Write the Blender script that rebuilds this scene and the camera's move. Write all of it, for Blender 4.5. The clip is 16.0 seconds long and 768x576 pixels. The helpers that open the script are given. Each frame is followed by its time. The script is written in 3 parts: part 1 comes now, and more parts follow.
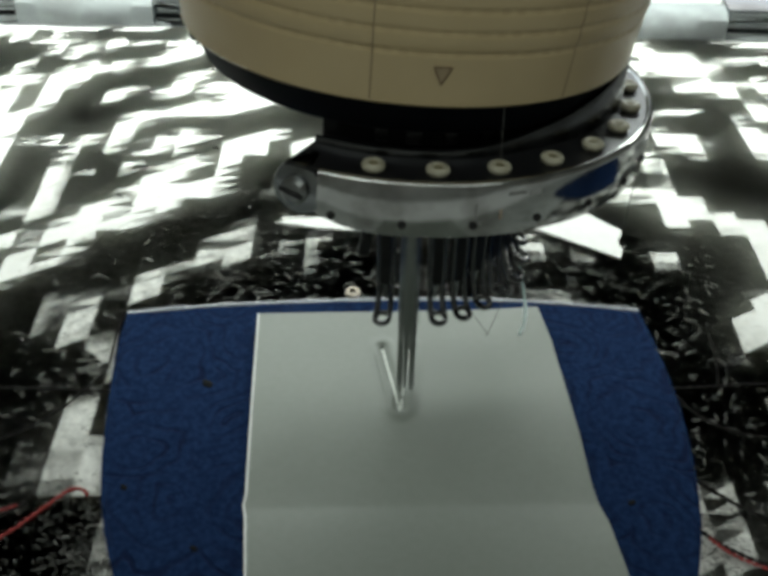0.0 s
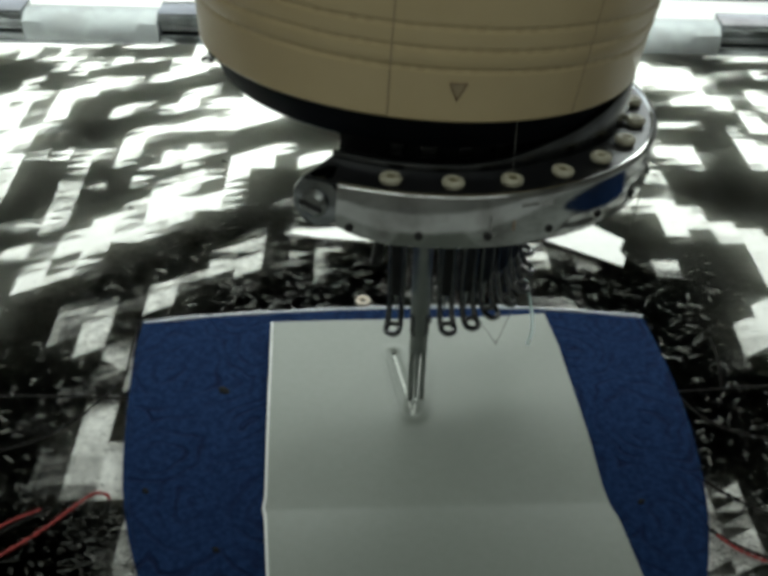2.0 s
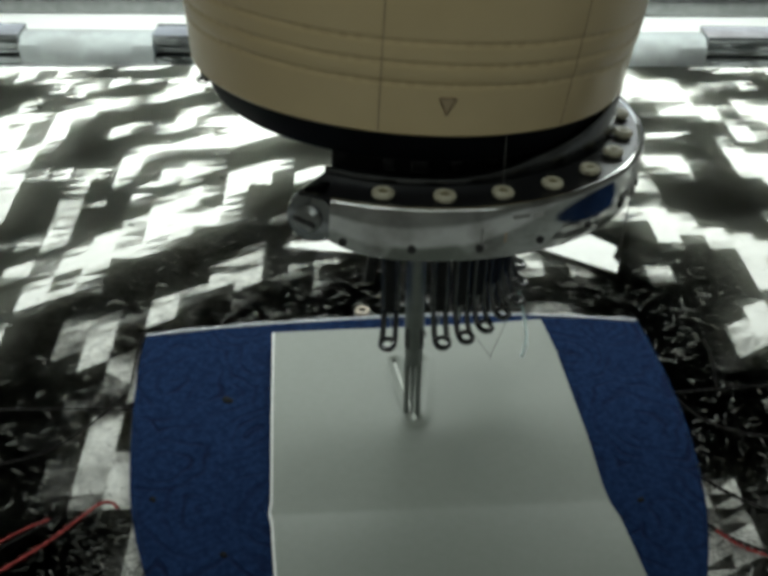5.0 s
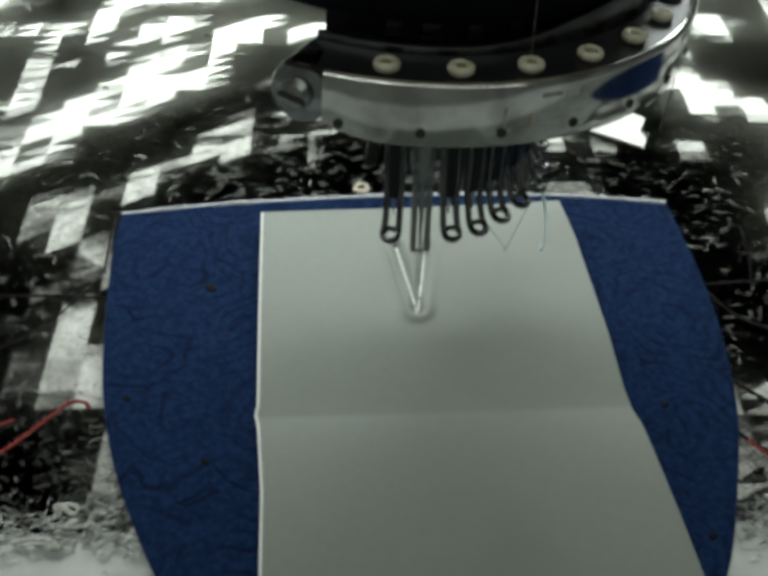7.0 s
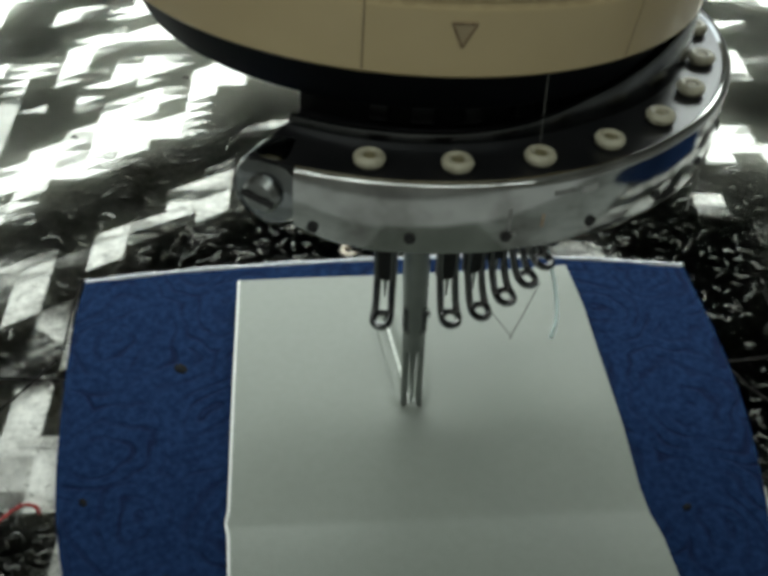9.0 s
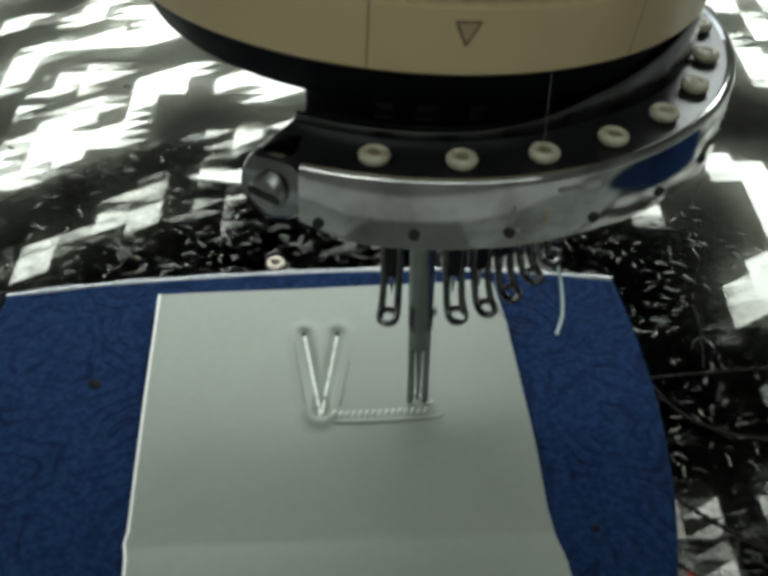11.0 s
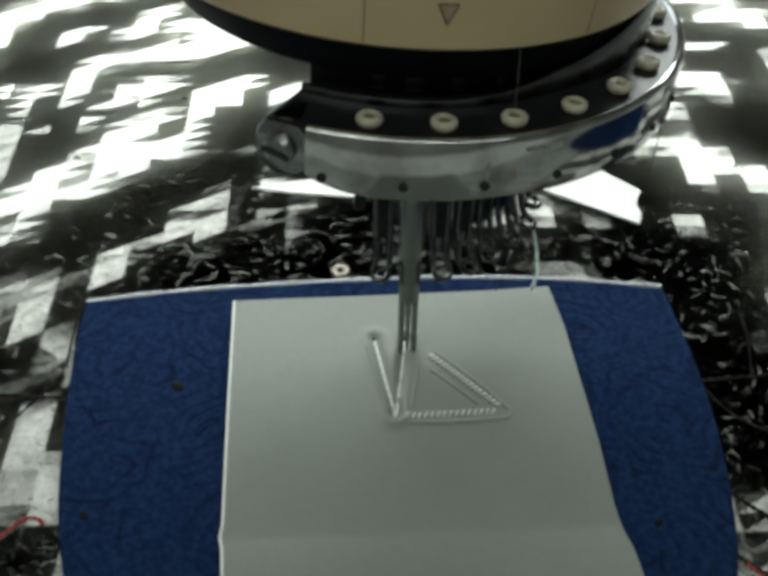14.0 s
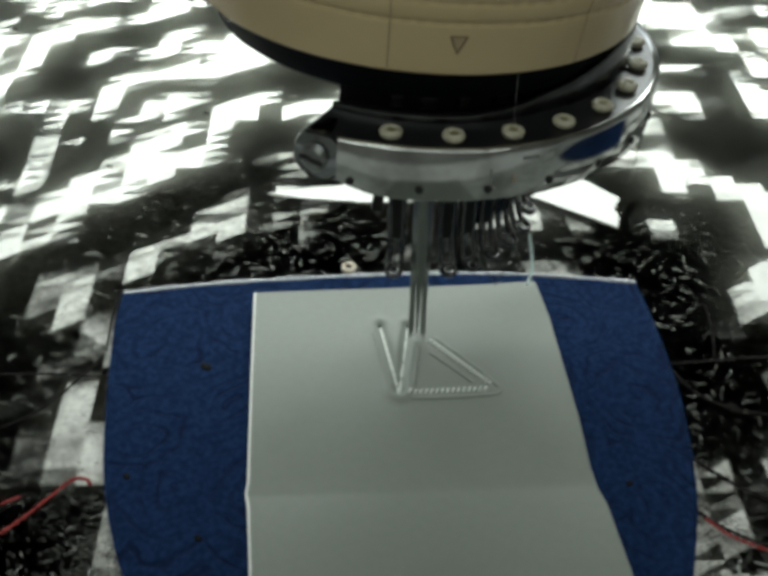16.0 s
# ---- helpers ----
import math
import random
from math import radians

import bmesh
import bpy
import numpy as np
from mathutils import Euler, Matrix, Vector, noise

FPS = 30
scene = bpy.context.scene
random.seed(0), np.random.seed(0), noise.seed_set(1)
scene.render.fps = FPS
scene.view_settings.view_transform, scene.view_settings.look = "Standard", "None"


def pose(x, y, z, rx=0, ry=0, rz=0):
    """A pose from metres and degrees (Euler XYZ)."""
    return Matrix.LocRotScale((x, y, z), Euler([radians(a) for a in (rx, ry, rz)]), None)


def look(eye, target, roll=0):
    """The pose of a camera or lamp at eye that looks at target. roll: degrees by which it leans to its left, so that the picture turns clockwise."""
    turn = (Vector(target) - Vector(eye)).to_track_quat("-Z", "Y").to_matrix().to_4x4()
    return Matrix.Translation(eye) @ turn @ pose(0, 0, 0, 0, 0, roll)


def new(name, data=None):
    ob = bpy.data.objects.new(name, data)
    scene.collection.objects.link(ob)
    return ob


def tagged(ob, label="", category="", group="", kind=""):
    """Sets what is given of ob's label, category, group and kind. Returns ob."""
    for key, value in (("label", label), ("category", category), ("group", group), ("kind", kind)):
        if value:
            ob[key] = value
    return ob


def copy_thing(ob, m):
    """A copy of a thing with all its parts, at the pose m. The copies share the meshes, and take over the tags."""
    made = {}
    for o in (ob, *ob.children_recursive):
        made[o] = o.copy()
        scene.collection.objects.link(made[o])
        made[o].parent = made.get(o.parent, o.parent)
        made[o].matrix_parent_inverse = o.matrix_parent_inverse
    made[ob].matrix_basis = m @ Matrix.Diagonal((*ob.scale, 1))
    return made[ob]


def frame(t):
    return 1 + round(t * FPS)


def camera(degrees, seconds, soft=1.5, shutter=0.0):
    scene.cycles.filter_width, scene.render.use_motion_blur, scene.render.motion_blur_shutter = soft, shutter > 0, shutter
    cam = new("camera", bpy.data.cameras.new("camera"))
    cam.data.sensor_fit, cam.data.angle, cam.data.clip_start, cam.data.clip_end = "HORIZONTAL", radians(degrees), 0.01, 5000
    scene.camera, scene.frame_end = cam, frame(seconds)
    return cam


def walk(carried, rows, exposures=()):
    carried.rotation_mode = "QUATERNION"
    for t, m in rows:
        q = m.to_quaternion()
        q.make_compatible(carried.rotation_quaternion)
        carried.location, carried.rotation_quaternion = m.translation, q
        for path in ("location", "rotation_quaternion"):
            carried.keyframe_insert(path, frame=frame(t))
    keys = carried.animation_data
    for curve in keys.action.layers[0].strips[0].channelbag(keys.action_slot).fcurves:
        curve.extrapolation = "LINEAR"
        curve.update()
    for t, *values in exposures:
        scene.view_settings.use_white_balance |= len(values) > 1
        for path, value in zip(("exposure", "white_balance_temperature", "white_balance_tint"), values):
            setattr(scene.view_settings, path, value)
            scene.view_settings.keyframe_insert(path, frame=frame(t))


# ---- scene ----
SCENE_SECONDS = 16.0
cam = camera(43.2, SCENE_SECONDS, soft=4.4, shutter=0.35)

# seconds, metres, degrees: the hand-held camera
PATH = [
    (0, -0.01347, -0.22491, 0.20494, 50.36, -0.94, -0.42),
    (0.5, -0.01388, -0.22658, 0.20517, 50.21, -0.94, -0.79),
    (1, -0.01773, -0.22697, 0.20634, 50.37, -1.07, -0.95),
    (1.5, -0.01793, -0.22699, 0.20579, 50.79, -0.96, -1.09),
    (2, -0.01966, -0.23031, 0.20744, 51.35, -1.02, -1.15),
    (2.5, -0.02064, -0.23706, 0.20954, 52.09, -1.06, -1.28),
    (3, -0.01630, -0.23830, 0.21063, 52.86, -0.66, -1.72),
    (3.5, -0.01752, -0.24091, 0.21196, 53.26, -0.66, -1.83),
    (6, -0.02019, -0.21965, 0.19578, 50.55, -0.31, -2.31),
    (6.5, -0.02019, -0.21121, 0.18996, 47.60, -0.53, -2.20),
    (7, -0.01869, -0.20415, 0.19178, 44.58, -0.75, -1.62),
    (7.5, -0.01585, -0.19520, 0.19106, 43.68, -1.04, -1.20),
    (8, -0.01528, -0.18534, 0.19255, 44.60, -0.79, -1.07),
    (8.5, -0.01731, -0.17867, 0.18918, 44.76, -0.89, -1.19),
    (9, -0.01432, -0.17098, 0.18589, 45.05, -0.39, -1.60),
    (11.5, -0.01291, -0.17375, 0.18740, 44.90, 0.02, -1.11),
    (12, -0.01118, -0.17643, 0.18934, 44.70, -0.13, -1.51),
    (12.5, -0.01143, -0.18050, 0.18954, 44.57, -0.40, -1.77),
    (13, -0.01176, -0.18560, 0.19174, 44.22, -0.23, -1.68),
    (13.5, -0.01313, -0.19161, 0.19388, 44.81, -0.28, -1.73),
    (14, -0.01418, -0.19776, 0.19816, 44.86, -0.39, -1.38),
    (14.5, -0.01630, -0.20161, 0.20070, 44.84, -0.66, -1.23),
    (15, -0.01605, -0.20486, 0.20217, 45.04, -0.80, -1.43),
    (15.5, -0.01790, -0.21105, 0.20558, 45.38, -0.96, -1.44),
    (16, -0.01994, -0.22521, 0.21627, 45.90, -0.74, -1.40),
]
# the camera's own exposure, in stops
EXPOSURE = [(0, -0.22), (2, -0.30), (3.5, -0.38), (6, -0.37), (7, -0.10), (8, 0.05), (9, 0.05), (16, 0.0)]
walk(cam, [(t, pose(*row)) for t, *row in PATH], EXPOSURE)

# ---- light ----
world = bpy.data.worlds.new("daylight")
scene.world = world
world.use_nodes = True
sky = world.node_tree.nodes.new("ShaderNodeTexSky")
sky.sky_type, sky.sun_disc = "NISHITA", False
sky.sun_elevation, sky.sun_rotation = radians(38), radians(10)
world.node_tree.links.new(sky.outputs[0], world.node_tree.nodes["Background"].inputs[0])
world.node_tree.nodes["Background"].inputs[1].default_value = 0.10


def area_lamp(name, eye, target, sx, sy, watts, colour):
    lamp = bpy.data.lights.new(name, "AREA")
    lamp.shape, lamp.size, lamp.size_y, lamp.energy, lamp.color = "RECTANGLE", sx, sy, watts, colour
    ob = new(name, lamp)
    ob.matrix_world = look(eye, target)
    return ob


# the window behind the machine, two ceiling tubes, and the machine's own lamp under its arm
area_lamp("window_light", (0.0, 1.62, 0.75), (0.0, 0.2, 0.0), 2.0, 1.1, 11, (0.93, 1.0, 0.97))
area_lamp("tube_light", (0.55, -0.80, 1.52), (0.55, -0.80, 0.0), 1.2, 0.12, 3.6, (0.92, 1.0, 0.94))
area_lamp("tube_light", (-0.65, -0.80, 1.52), (-0.65, -0.80, 0.0), 1.2, 0.12, 7.6, (0.92, 1.0, 0.94))
area_lamp("arm_lamp_light", (0.0, 0.22, 0.20), (0.0, 0.22, 0.0), 0.52, 0.10, 2.1, (0.91, 1.0, 0.945))


# ---- materials ----
def material(name, colour, rough=0.5, metal=0.0, colour2=None, scale=200.0, bump=0.0, bump_scale=None, stain=None, stain_scale=25.0,
             detail=6.0, sheen=0.0, spec=0.5, coat=0.0):
    """Noise-varied paint, cloth or metal: colour to colour2 by fine grain, then to stain by a coarse noise."""
    m = bpy.data.materials.new(name)
    m.use_nodes = True
    n, l = m.node_tree.nodes, m.node_tree.links
    b = n["Principled BSDF"]
    b.inputs["Roughness"].default_value, b.inputs["Metallic"].default_value = rough, metal
    b.inputs["Specular IOR Level"].default_value = spec
    b.inputs["Sheen Weight"].default_value = sheen
    b.inputs["Coat Weight"].default_value = coat
    at = n.new("ShaderNodeTexCoord").outputs["Object"]
    fine = n.new("ShaderNodeTexNoise")
    fine.inputs["Scale"].default_value, fine.inputs["Detail"].default_value = scale, detail
    l.new(at, fine.inputs["Vector"])
    ramp = n.new("ShaderNodeValToRGB")
    ramp.color_ramp.elements[0].position, ramp.color_ramp.elements[1].position = 0.35, 0.65
    ramp.color_ramp.elements[0].color = (*colour, 1)
    ramp.color_ramp.elements[1].color = (*(colour2 or [c * 0.9 for c in colour]), 1)
    l.new(fine.outputs[0], ramp.inputs[0])
    last = ramp.outputs[0]
    if stain:
        coarse = n.new("ShaderNodeTexNoise")
        coarse.inputs["Scale"].default_value, coarse.inputs["Detail"].default_value = stain_scale, 5
        l.new(at, coarse.inputs["Vector"])
        edge = n.new("ShaderNodeMapRange")
        edge.inputs[1].default_value, edge.inputs[2].default_value = 0.48, 0.68
        l.new(coarse.outputs[0], edge.inputs[0])
        mix = n.new("ShaderNodeMix")
        mix.data_type = "RGBA"
        l.new(edge.outputs[0], mix.inputs[0]), l.new(last, mix.inputs[6])
        mix.inputs[7].default_value = (*stain, 1)
        last = mix.outputs[2]
    l.new(last, b.inputs["Base Color"])
    if bump:
        grain = n.new("ShaderNodeTexNoise")
        grain.inputs["Scale"].default_value, grain.inputs["Detail"].default_value = bump_scale or scale, 5
        l.new(at, grain.inputs["Vector"])
        relief = n.new("ShaderNodeBump")
        relief.inputs["Strength"].default_value, relief.inputs["Distance"].default_value = 1.0, bump
        l.new(grain.outputs[0], relief.inputs["Height"]), l.new(relief.outputs[0], b.inputs["Normal"])
    return m


def link_math(m, op, a, b=None, c=None):
    node = m.node_tree.nodes.new("ShaderNodeMath")
    node.operation = op
    for i, v in enumerate((a, b, c)):
        if v is None:
            continue
        if isinstance(v, (int, float)):
            node.inputs[i].default_value = v
        else:
            m.node_tree.links.new(v, node.inputs[i])
    return node.outputs[0]


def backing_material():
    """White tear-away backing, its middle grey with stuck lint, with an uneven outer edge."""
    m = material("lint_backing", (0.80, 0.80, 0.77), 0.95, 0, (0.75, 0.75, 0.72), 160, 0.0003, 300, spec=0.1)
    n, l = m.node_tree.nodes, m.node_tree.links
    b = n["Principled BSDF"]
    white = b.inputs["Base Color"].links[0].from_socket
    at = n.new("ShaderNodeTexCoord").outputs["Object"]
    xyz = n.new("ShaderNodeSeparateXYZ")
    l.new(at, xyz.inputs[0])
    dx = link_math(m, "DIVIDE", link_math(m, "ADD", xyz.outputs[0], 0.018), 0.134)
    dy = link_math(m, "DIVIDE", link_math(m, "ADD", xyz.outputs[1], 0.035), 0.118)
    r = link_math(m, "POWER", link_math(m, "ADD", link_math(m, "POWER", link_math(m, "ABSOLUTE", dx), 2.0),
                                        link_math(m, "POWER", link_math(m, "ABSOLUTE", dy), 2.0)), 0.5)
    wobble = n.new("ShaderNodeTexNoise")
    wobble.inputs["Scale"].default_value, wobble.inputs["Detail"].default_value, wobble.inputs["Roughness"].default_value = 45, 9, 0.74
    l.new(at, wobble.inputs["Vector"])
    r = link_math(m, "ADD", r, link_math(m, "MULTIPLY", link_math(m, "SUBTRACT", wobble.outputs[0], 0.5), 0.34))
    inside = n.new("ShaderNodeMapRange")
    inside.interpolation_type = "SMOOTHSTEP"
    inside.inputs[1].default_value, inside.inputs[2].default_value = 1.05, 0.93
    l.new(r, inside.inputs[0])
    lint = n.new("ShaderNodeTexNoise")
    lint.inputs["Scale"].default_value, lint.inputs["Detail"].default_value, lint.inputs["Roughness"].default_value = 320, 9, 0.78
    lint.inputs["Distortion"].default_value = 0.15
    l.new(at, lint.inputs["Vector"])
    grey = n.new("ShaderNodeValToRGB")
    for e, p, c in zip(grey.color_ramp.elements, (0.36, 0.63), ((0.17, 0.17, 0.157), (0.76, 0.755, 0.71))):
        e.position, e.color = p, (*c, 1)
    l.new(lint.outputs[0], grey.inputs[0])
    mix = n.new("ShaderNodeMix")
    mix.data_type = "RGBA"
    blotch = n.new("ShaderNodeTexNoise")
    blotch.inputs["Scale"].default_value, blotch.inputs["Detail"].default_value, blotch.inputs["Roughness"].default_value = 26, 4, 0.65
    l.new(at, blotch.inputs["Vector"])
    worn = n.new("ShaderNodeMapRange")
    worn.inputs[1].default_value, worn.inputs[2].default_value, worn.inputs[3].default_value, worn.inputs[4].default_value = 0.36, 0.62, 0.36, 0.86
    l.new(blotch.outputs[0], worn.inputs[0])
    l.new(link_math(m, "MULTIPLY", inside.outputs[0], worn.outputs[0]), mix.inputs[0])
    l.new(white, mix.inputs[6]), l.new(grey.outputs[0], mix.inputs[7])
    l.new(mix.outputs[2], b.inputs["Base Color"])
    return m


def panel_material():
    """Royal blue brushed cloth with darker stamped whorls."""
    m = material("blue_cloth", (0.0042, 0.0135, 0.045), 0.9, 0, (0.0100, 0.0265, 0.077), 650, 0.0, spec=0.06)
    n, l = m.node_tree.nodes, m.node_tree.links
    b = n["Principled BSDF"]
    base = b.inputs["Base Color"].links[0].from_socket
    at = n.new("ShaderNodeTexCoord").outputs["Object"]
    bend = n.new("ShaderNodeTexNoise")
    bend.inputs["Scale"].default_value, bend.inputs["Detail"].default_value = 46, 2.5
    l.new(at, bend.inputs["Vector"])
    shift = n.new("ShaderNodeMix")
    shift.data_type, shift.blend_type = "RGBA", "LINEAR_LIGHT"
    shift.inputs[0].default_value = 0.011
    l.new(at, shift.inputs[6]), l.new(bend.outputs["Color"], shift.inputs[7])
    cell = n.new("ShaderNodeTexVoronoi")
    cell.voronoi_dimensions = "2D"
    cell.inputs["Scale"].default_value, cell.inputs["Randomness"].default_value = 34, 0.9
    l.new(shift.outputs[2], cell.inputs["Vector"])
    ring = link_math(m, "SINE", link_math(m, "MULTIPLY", cell.outputs["Distance"], 40.0))
    line = n.new("ShaderNodeMapRange")
    line.interpolation_type = "SMOOTHSTEP"
    line.inputs[1].default_value, line.inputs[2].default_value = 0.15, 1.0
    l.new(ring, line.inputs[0])
    patch = n.new("ShaderNodeTexNoise")
    patch.inputs["Scale"].default_value, patch.inputs["Detail"].default_value = 75, 4
    l.new(at, patch.inputs["Vector"])
    keep = n.new("ShaderNodeMapRange")
    keep.inputs[1].default_value, keep.inputs[2].default_value = 0.36, 0.66
    l.new(patch.outputs[0], keep.inputs[0])
    mark = link_math(m, "MULTIPLY", line.outputs[0], keep.outputs[0])
    mix = n.new("ShaderNodeMix")
    mix.data_type = "RGBA"
    l.new(link_math(m, "MULTIPLY", mark, 0.72), mix.inputs[0]), l.new(base, mix.inputs[6])
    mix.inputs[7].default_value = (0.004, 0.007, 0.026, 1)
    l.new(mix.outputs[2], b.inputs["Base Color"])
    nap = n.new("ShaderNodeTexNoise")
    nap.inputs["Scale"].default_value, nap.inputs["Detail"].default_value = 900, 4
    l.new(at, nap.inputs["Vector"])
    height = link_math(m, "SUBTRACT", link_math(m, "MULTIPLY", nap.outputs[0], 0.5), mark)
    relief = n.new("ShaderNodeBump")
    relief.inputs["Strength"].default_value, relief.inputs["Distance"].default_value = 0.8, 0.0004
    l.new(height, relief.inputs["Height"]), l.new(relief.outputs[0], b.inputs["Normal"])
    return m


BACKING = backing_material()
BLUE = panel_material()
FOAM = material("grey_foam", (0.207, 0.227, 0.200), 0.48, 0, (0.198, 0.217, 0.190), 500, 0.00005, 1800, (0.183, 0.201, 0.176), 18, spec=0.42)
FOAM_EDGE = material("cut_foam_and_lit_edge", (0.80, 0.82, 0.80), 0.9, 0, (0.70, 0.72, 0.69), 900, 0.0001)
WHITE_EDGE = material("white_cut_edge", (0.72, 0.74, 0.76), 0.9, 0, (0.5, 0.53, 0.60), 700, 0.0003, 900)
CREAM = material("cream_enamel", (0.47, 0.37, 0.203), 0.38, 0, (0.445, 0.349, 0.188), 60, 0.00003, 300, (0.42, 0.323, 0.171), 16, coat=0.15)
GROOVE = material("casing_brown", (0.27, 0.21, 0.12), 0.6, 0, (0.32, 0.25, 0.15), 120)
# darker cream that paints the soft shade inside the casing's grooves
GROOVE_SHADE = material("groove_shade", (0.37, 0.285, 0.15), 0.5, 0, (0.44, 0.34, 0.185), 90)
KNOB_HOLE = material("knob_hole", (0.17, 0.15, 0.08), 0.5, 0, (0.24, 0.21, 0.12), 500)
INK = material("faded_print", (0.15, 0.10, 0.055), 0.7, 0, (0.28, 0.21, 0.12), 700)
BLACK = material("black_housing", (0.007, 0.007, 0.008), 0.45, 0, (0.011, 0.011, 0.012), 150, 0.00005, 700, (0.016, 0.016, 0.016), 40, spec=0.15)
RIM = material("black_blue_rim", (0.0045, 0.005, 0.0065), 0.55, 0, (0.006, 0.007, 0.009), 200, spec=0.05)
CHROME = material("worn_chrome", (0.44, 0.45, 0.44), 0.10, 1.0, (0.36, 0.37, 0.36), 160, 0.00006, 80, (0.20, 0.197, 0.188), 75)
CLAMP = material("dark_ribbed_chrome", (0.22, 0.235, 0.24), 0.16, 1.0, (0.17, 0.18, 0.185), 120)
STEEL = material("dull_steel", (0.27, 0.28, 0.275), 0.30, 1.0, (0.21, 0.22, 0.215), 160, 0.00003, 500)
DARK_STEEL = material("oiled_dark_steel", (0.10, 0.102, 0.105), 0.24, 0.9, (0.15, 0.15, 0.15), 300)
PLATE = material("blackened_plate", (0.010, 0.0105, 0.0115), 0.28, 0.1, (0.015, 0.015, 0.016), 120, 0.00003, 300, spec=0.28)
KNOB = material("ivory_ceramic", (0.47, 0.45, 0.345), 0.42, 0, (0.39, 0.365, 0.27), 700, 0.00003, 900, (0.28, 0.26, 0.185), 300)
LIPSTEEL = material("grey_drum_steel", (0.11, 0.114, 0.118), 0.22, 1.0, (0.08, 0.083, 0.087), 140, 0.00003, 400)
HOLE = material("screw_recess", (0.01, 0.01, 0.01), 0.8, 0, (0.015, 0.015, 0.015), 100)
PAPER = material("white_paper", (0.82, 0.82, 0.80), 0.9, 0, (0.78, 0.78, 0.76), 200, 0.0001, 300)
SLEEVE = material("wrapped_paper", (0.34, 0.365, 0.37), 0.8, 0, (0.29, 0.315, 0.32), 120, 0.0004, 90, (0.25, 0.265, 0.265), 60)
TABLE = material("white_laminate", (0.78, 0.79, 0.78), 0.35, 0, (0.75, 0.76, 0.75), 40, 0.00005, 300)
NEAR = material("scuffed_pale_metal", (0.50, 0.52, 0.50), 0.5, 0.2, (0.40, 0.42, 0.40), 90, 0.0002, 220, (0.30, 0.31, 0.29), 50)
WALL = material("painted_wall", (0.62, 0.62, 0.58), 0.9, 0, (0.58, 0.58, 0.55), 6, 0.001, 60)
FLOOR = material("grey_floor", (0.22, 0.22, 0.21), 0.7, 0, (0.18, 0.18, 0.17), 12, 0.001, 30)
BEAM = material("grey_beam", (0.10, 0.11, 0.12), 0.4, 0.3, (0.13, 0.14, 0.15), 60)
BLACK_THREAD = material("black_thread", (0.012, 0.012, 0.012), 0.8, 0, (0.03, 0.027, 0.026), 1500, spec=0.05)
RED_THREAD = material("red_thread", (0.38, 0.045, 0.04), 0.75, 0, (0.26, 0.03, 0.03), 1500)
CYAN_THREAD = material("pale_cyan_thread", (0.72, 0.88, 0.86), 0.5, 0, (0.62, 0.80, 0.79), 1500)
GREY_THREAD = material("pale_grey_thread", (0.76, 0.79, 0.74), 0.40, 0, (0.62, 0.65, 0.60), 2500)
LINT = material("lint_fluff", (0.66, 0.66, 0.62), 0.95, 0, (0.4, 0.4, 0.37), 900)
FRINGE = material("fringe_fibres", (0.72, 0.73, 0.70), 0.95, 0, (0.06, 0.06, 0.055), 260)
DARK_LINT = material("dark_fibres", (0.16, 0.16, 0.145), 0.95, 0, (0.07, 0.07, 0.065), 600)
DARK_MARK = material("worn_dark_print", (0.20, 0.20, 0.195), 0.35, 0.6, (0.30, 0.30, 0.29), 900)
FAINT_MARK = material("worn_grey_print", (0.34, 0.34, 0.33), 0.3, 0.7, (0.42, 0.42, 0.41), 900)
EYELET = material("dull_eyelet", (0.40, 0.33, 0.25), 0.7, 0, (0.60, 0.54, 0.46), 900)
RUST = material("brown_eyelet", (0.22, 0.14, 0.08), 0.7, 0, (0.5, 0.42, 0.33), 900)


# ---- building helpers ----
def part(name, bm, mat, parent=None, label="", smooth=True):
    mesh = bpy.data.meshes.new(name)
    bmesh.ops.recalc_face_normals(bm, faces=bm.faces)
    bm.to_mesh(mesh)
    bm.free()
    for p in mesh.polygons:
        p.use_smooth = smooth
    for one in (mat if isinstance(mat, (list, tuple)) else [mat]):
        mesh.materials.append(one)
    if smooth:
        mesh.set_sharp_from_angle(angle=radians(38))
    ob = new(name, mesh)
    ob.parent = parent
    if label:
        ob["label"] = label
    return ob


def box(sx, sy, sz, m=Matrix(), bevel=0.0, bm=None):
    """A bevelled box centred in x and y, standing on z = 0."""
    bm = bm or bmesh.new()
    got = bmesh.ops.create_cube(bm, size=1, matrix=m @ Matrix.Translation((0, 0, sz / 2)) @ Matrix.Diagonal((sx, sy, sz, 1)))
    if bevel:
        edges = list({e for v in got["verts"] for e in v.link_edges})
        bmesh.ops.bevel(bm, geom=edges, offset=bevel, segments=2, affect="EDGES", profile=0.6)
    return bm


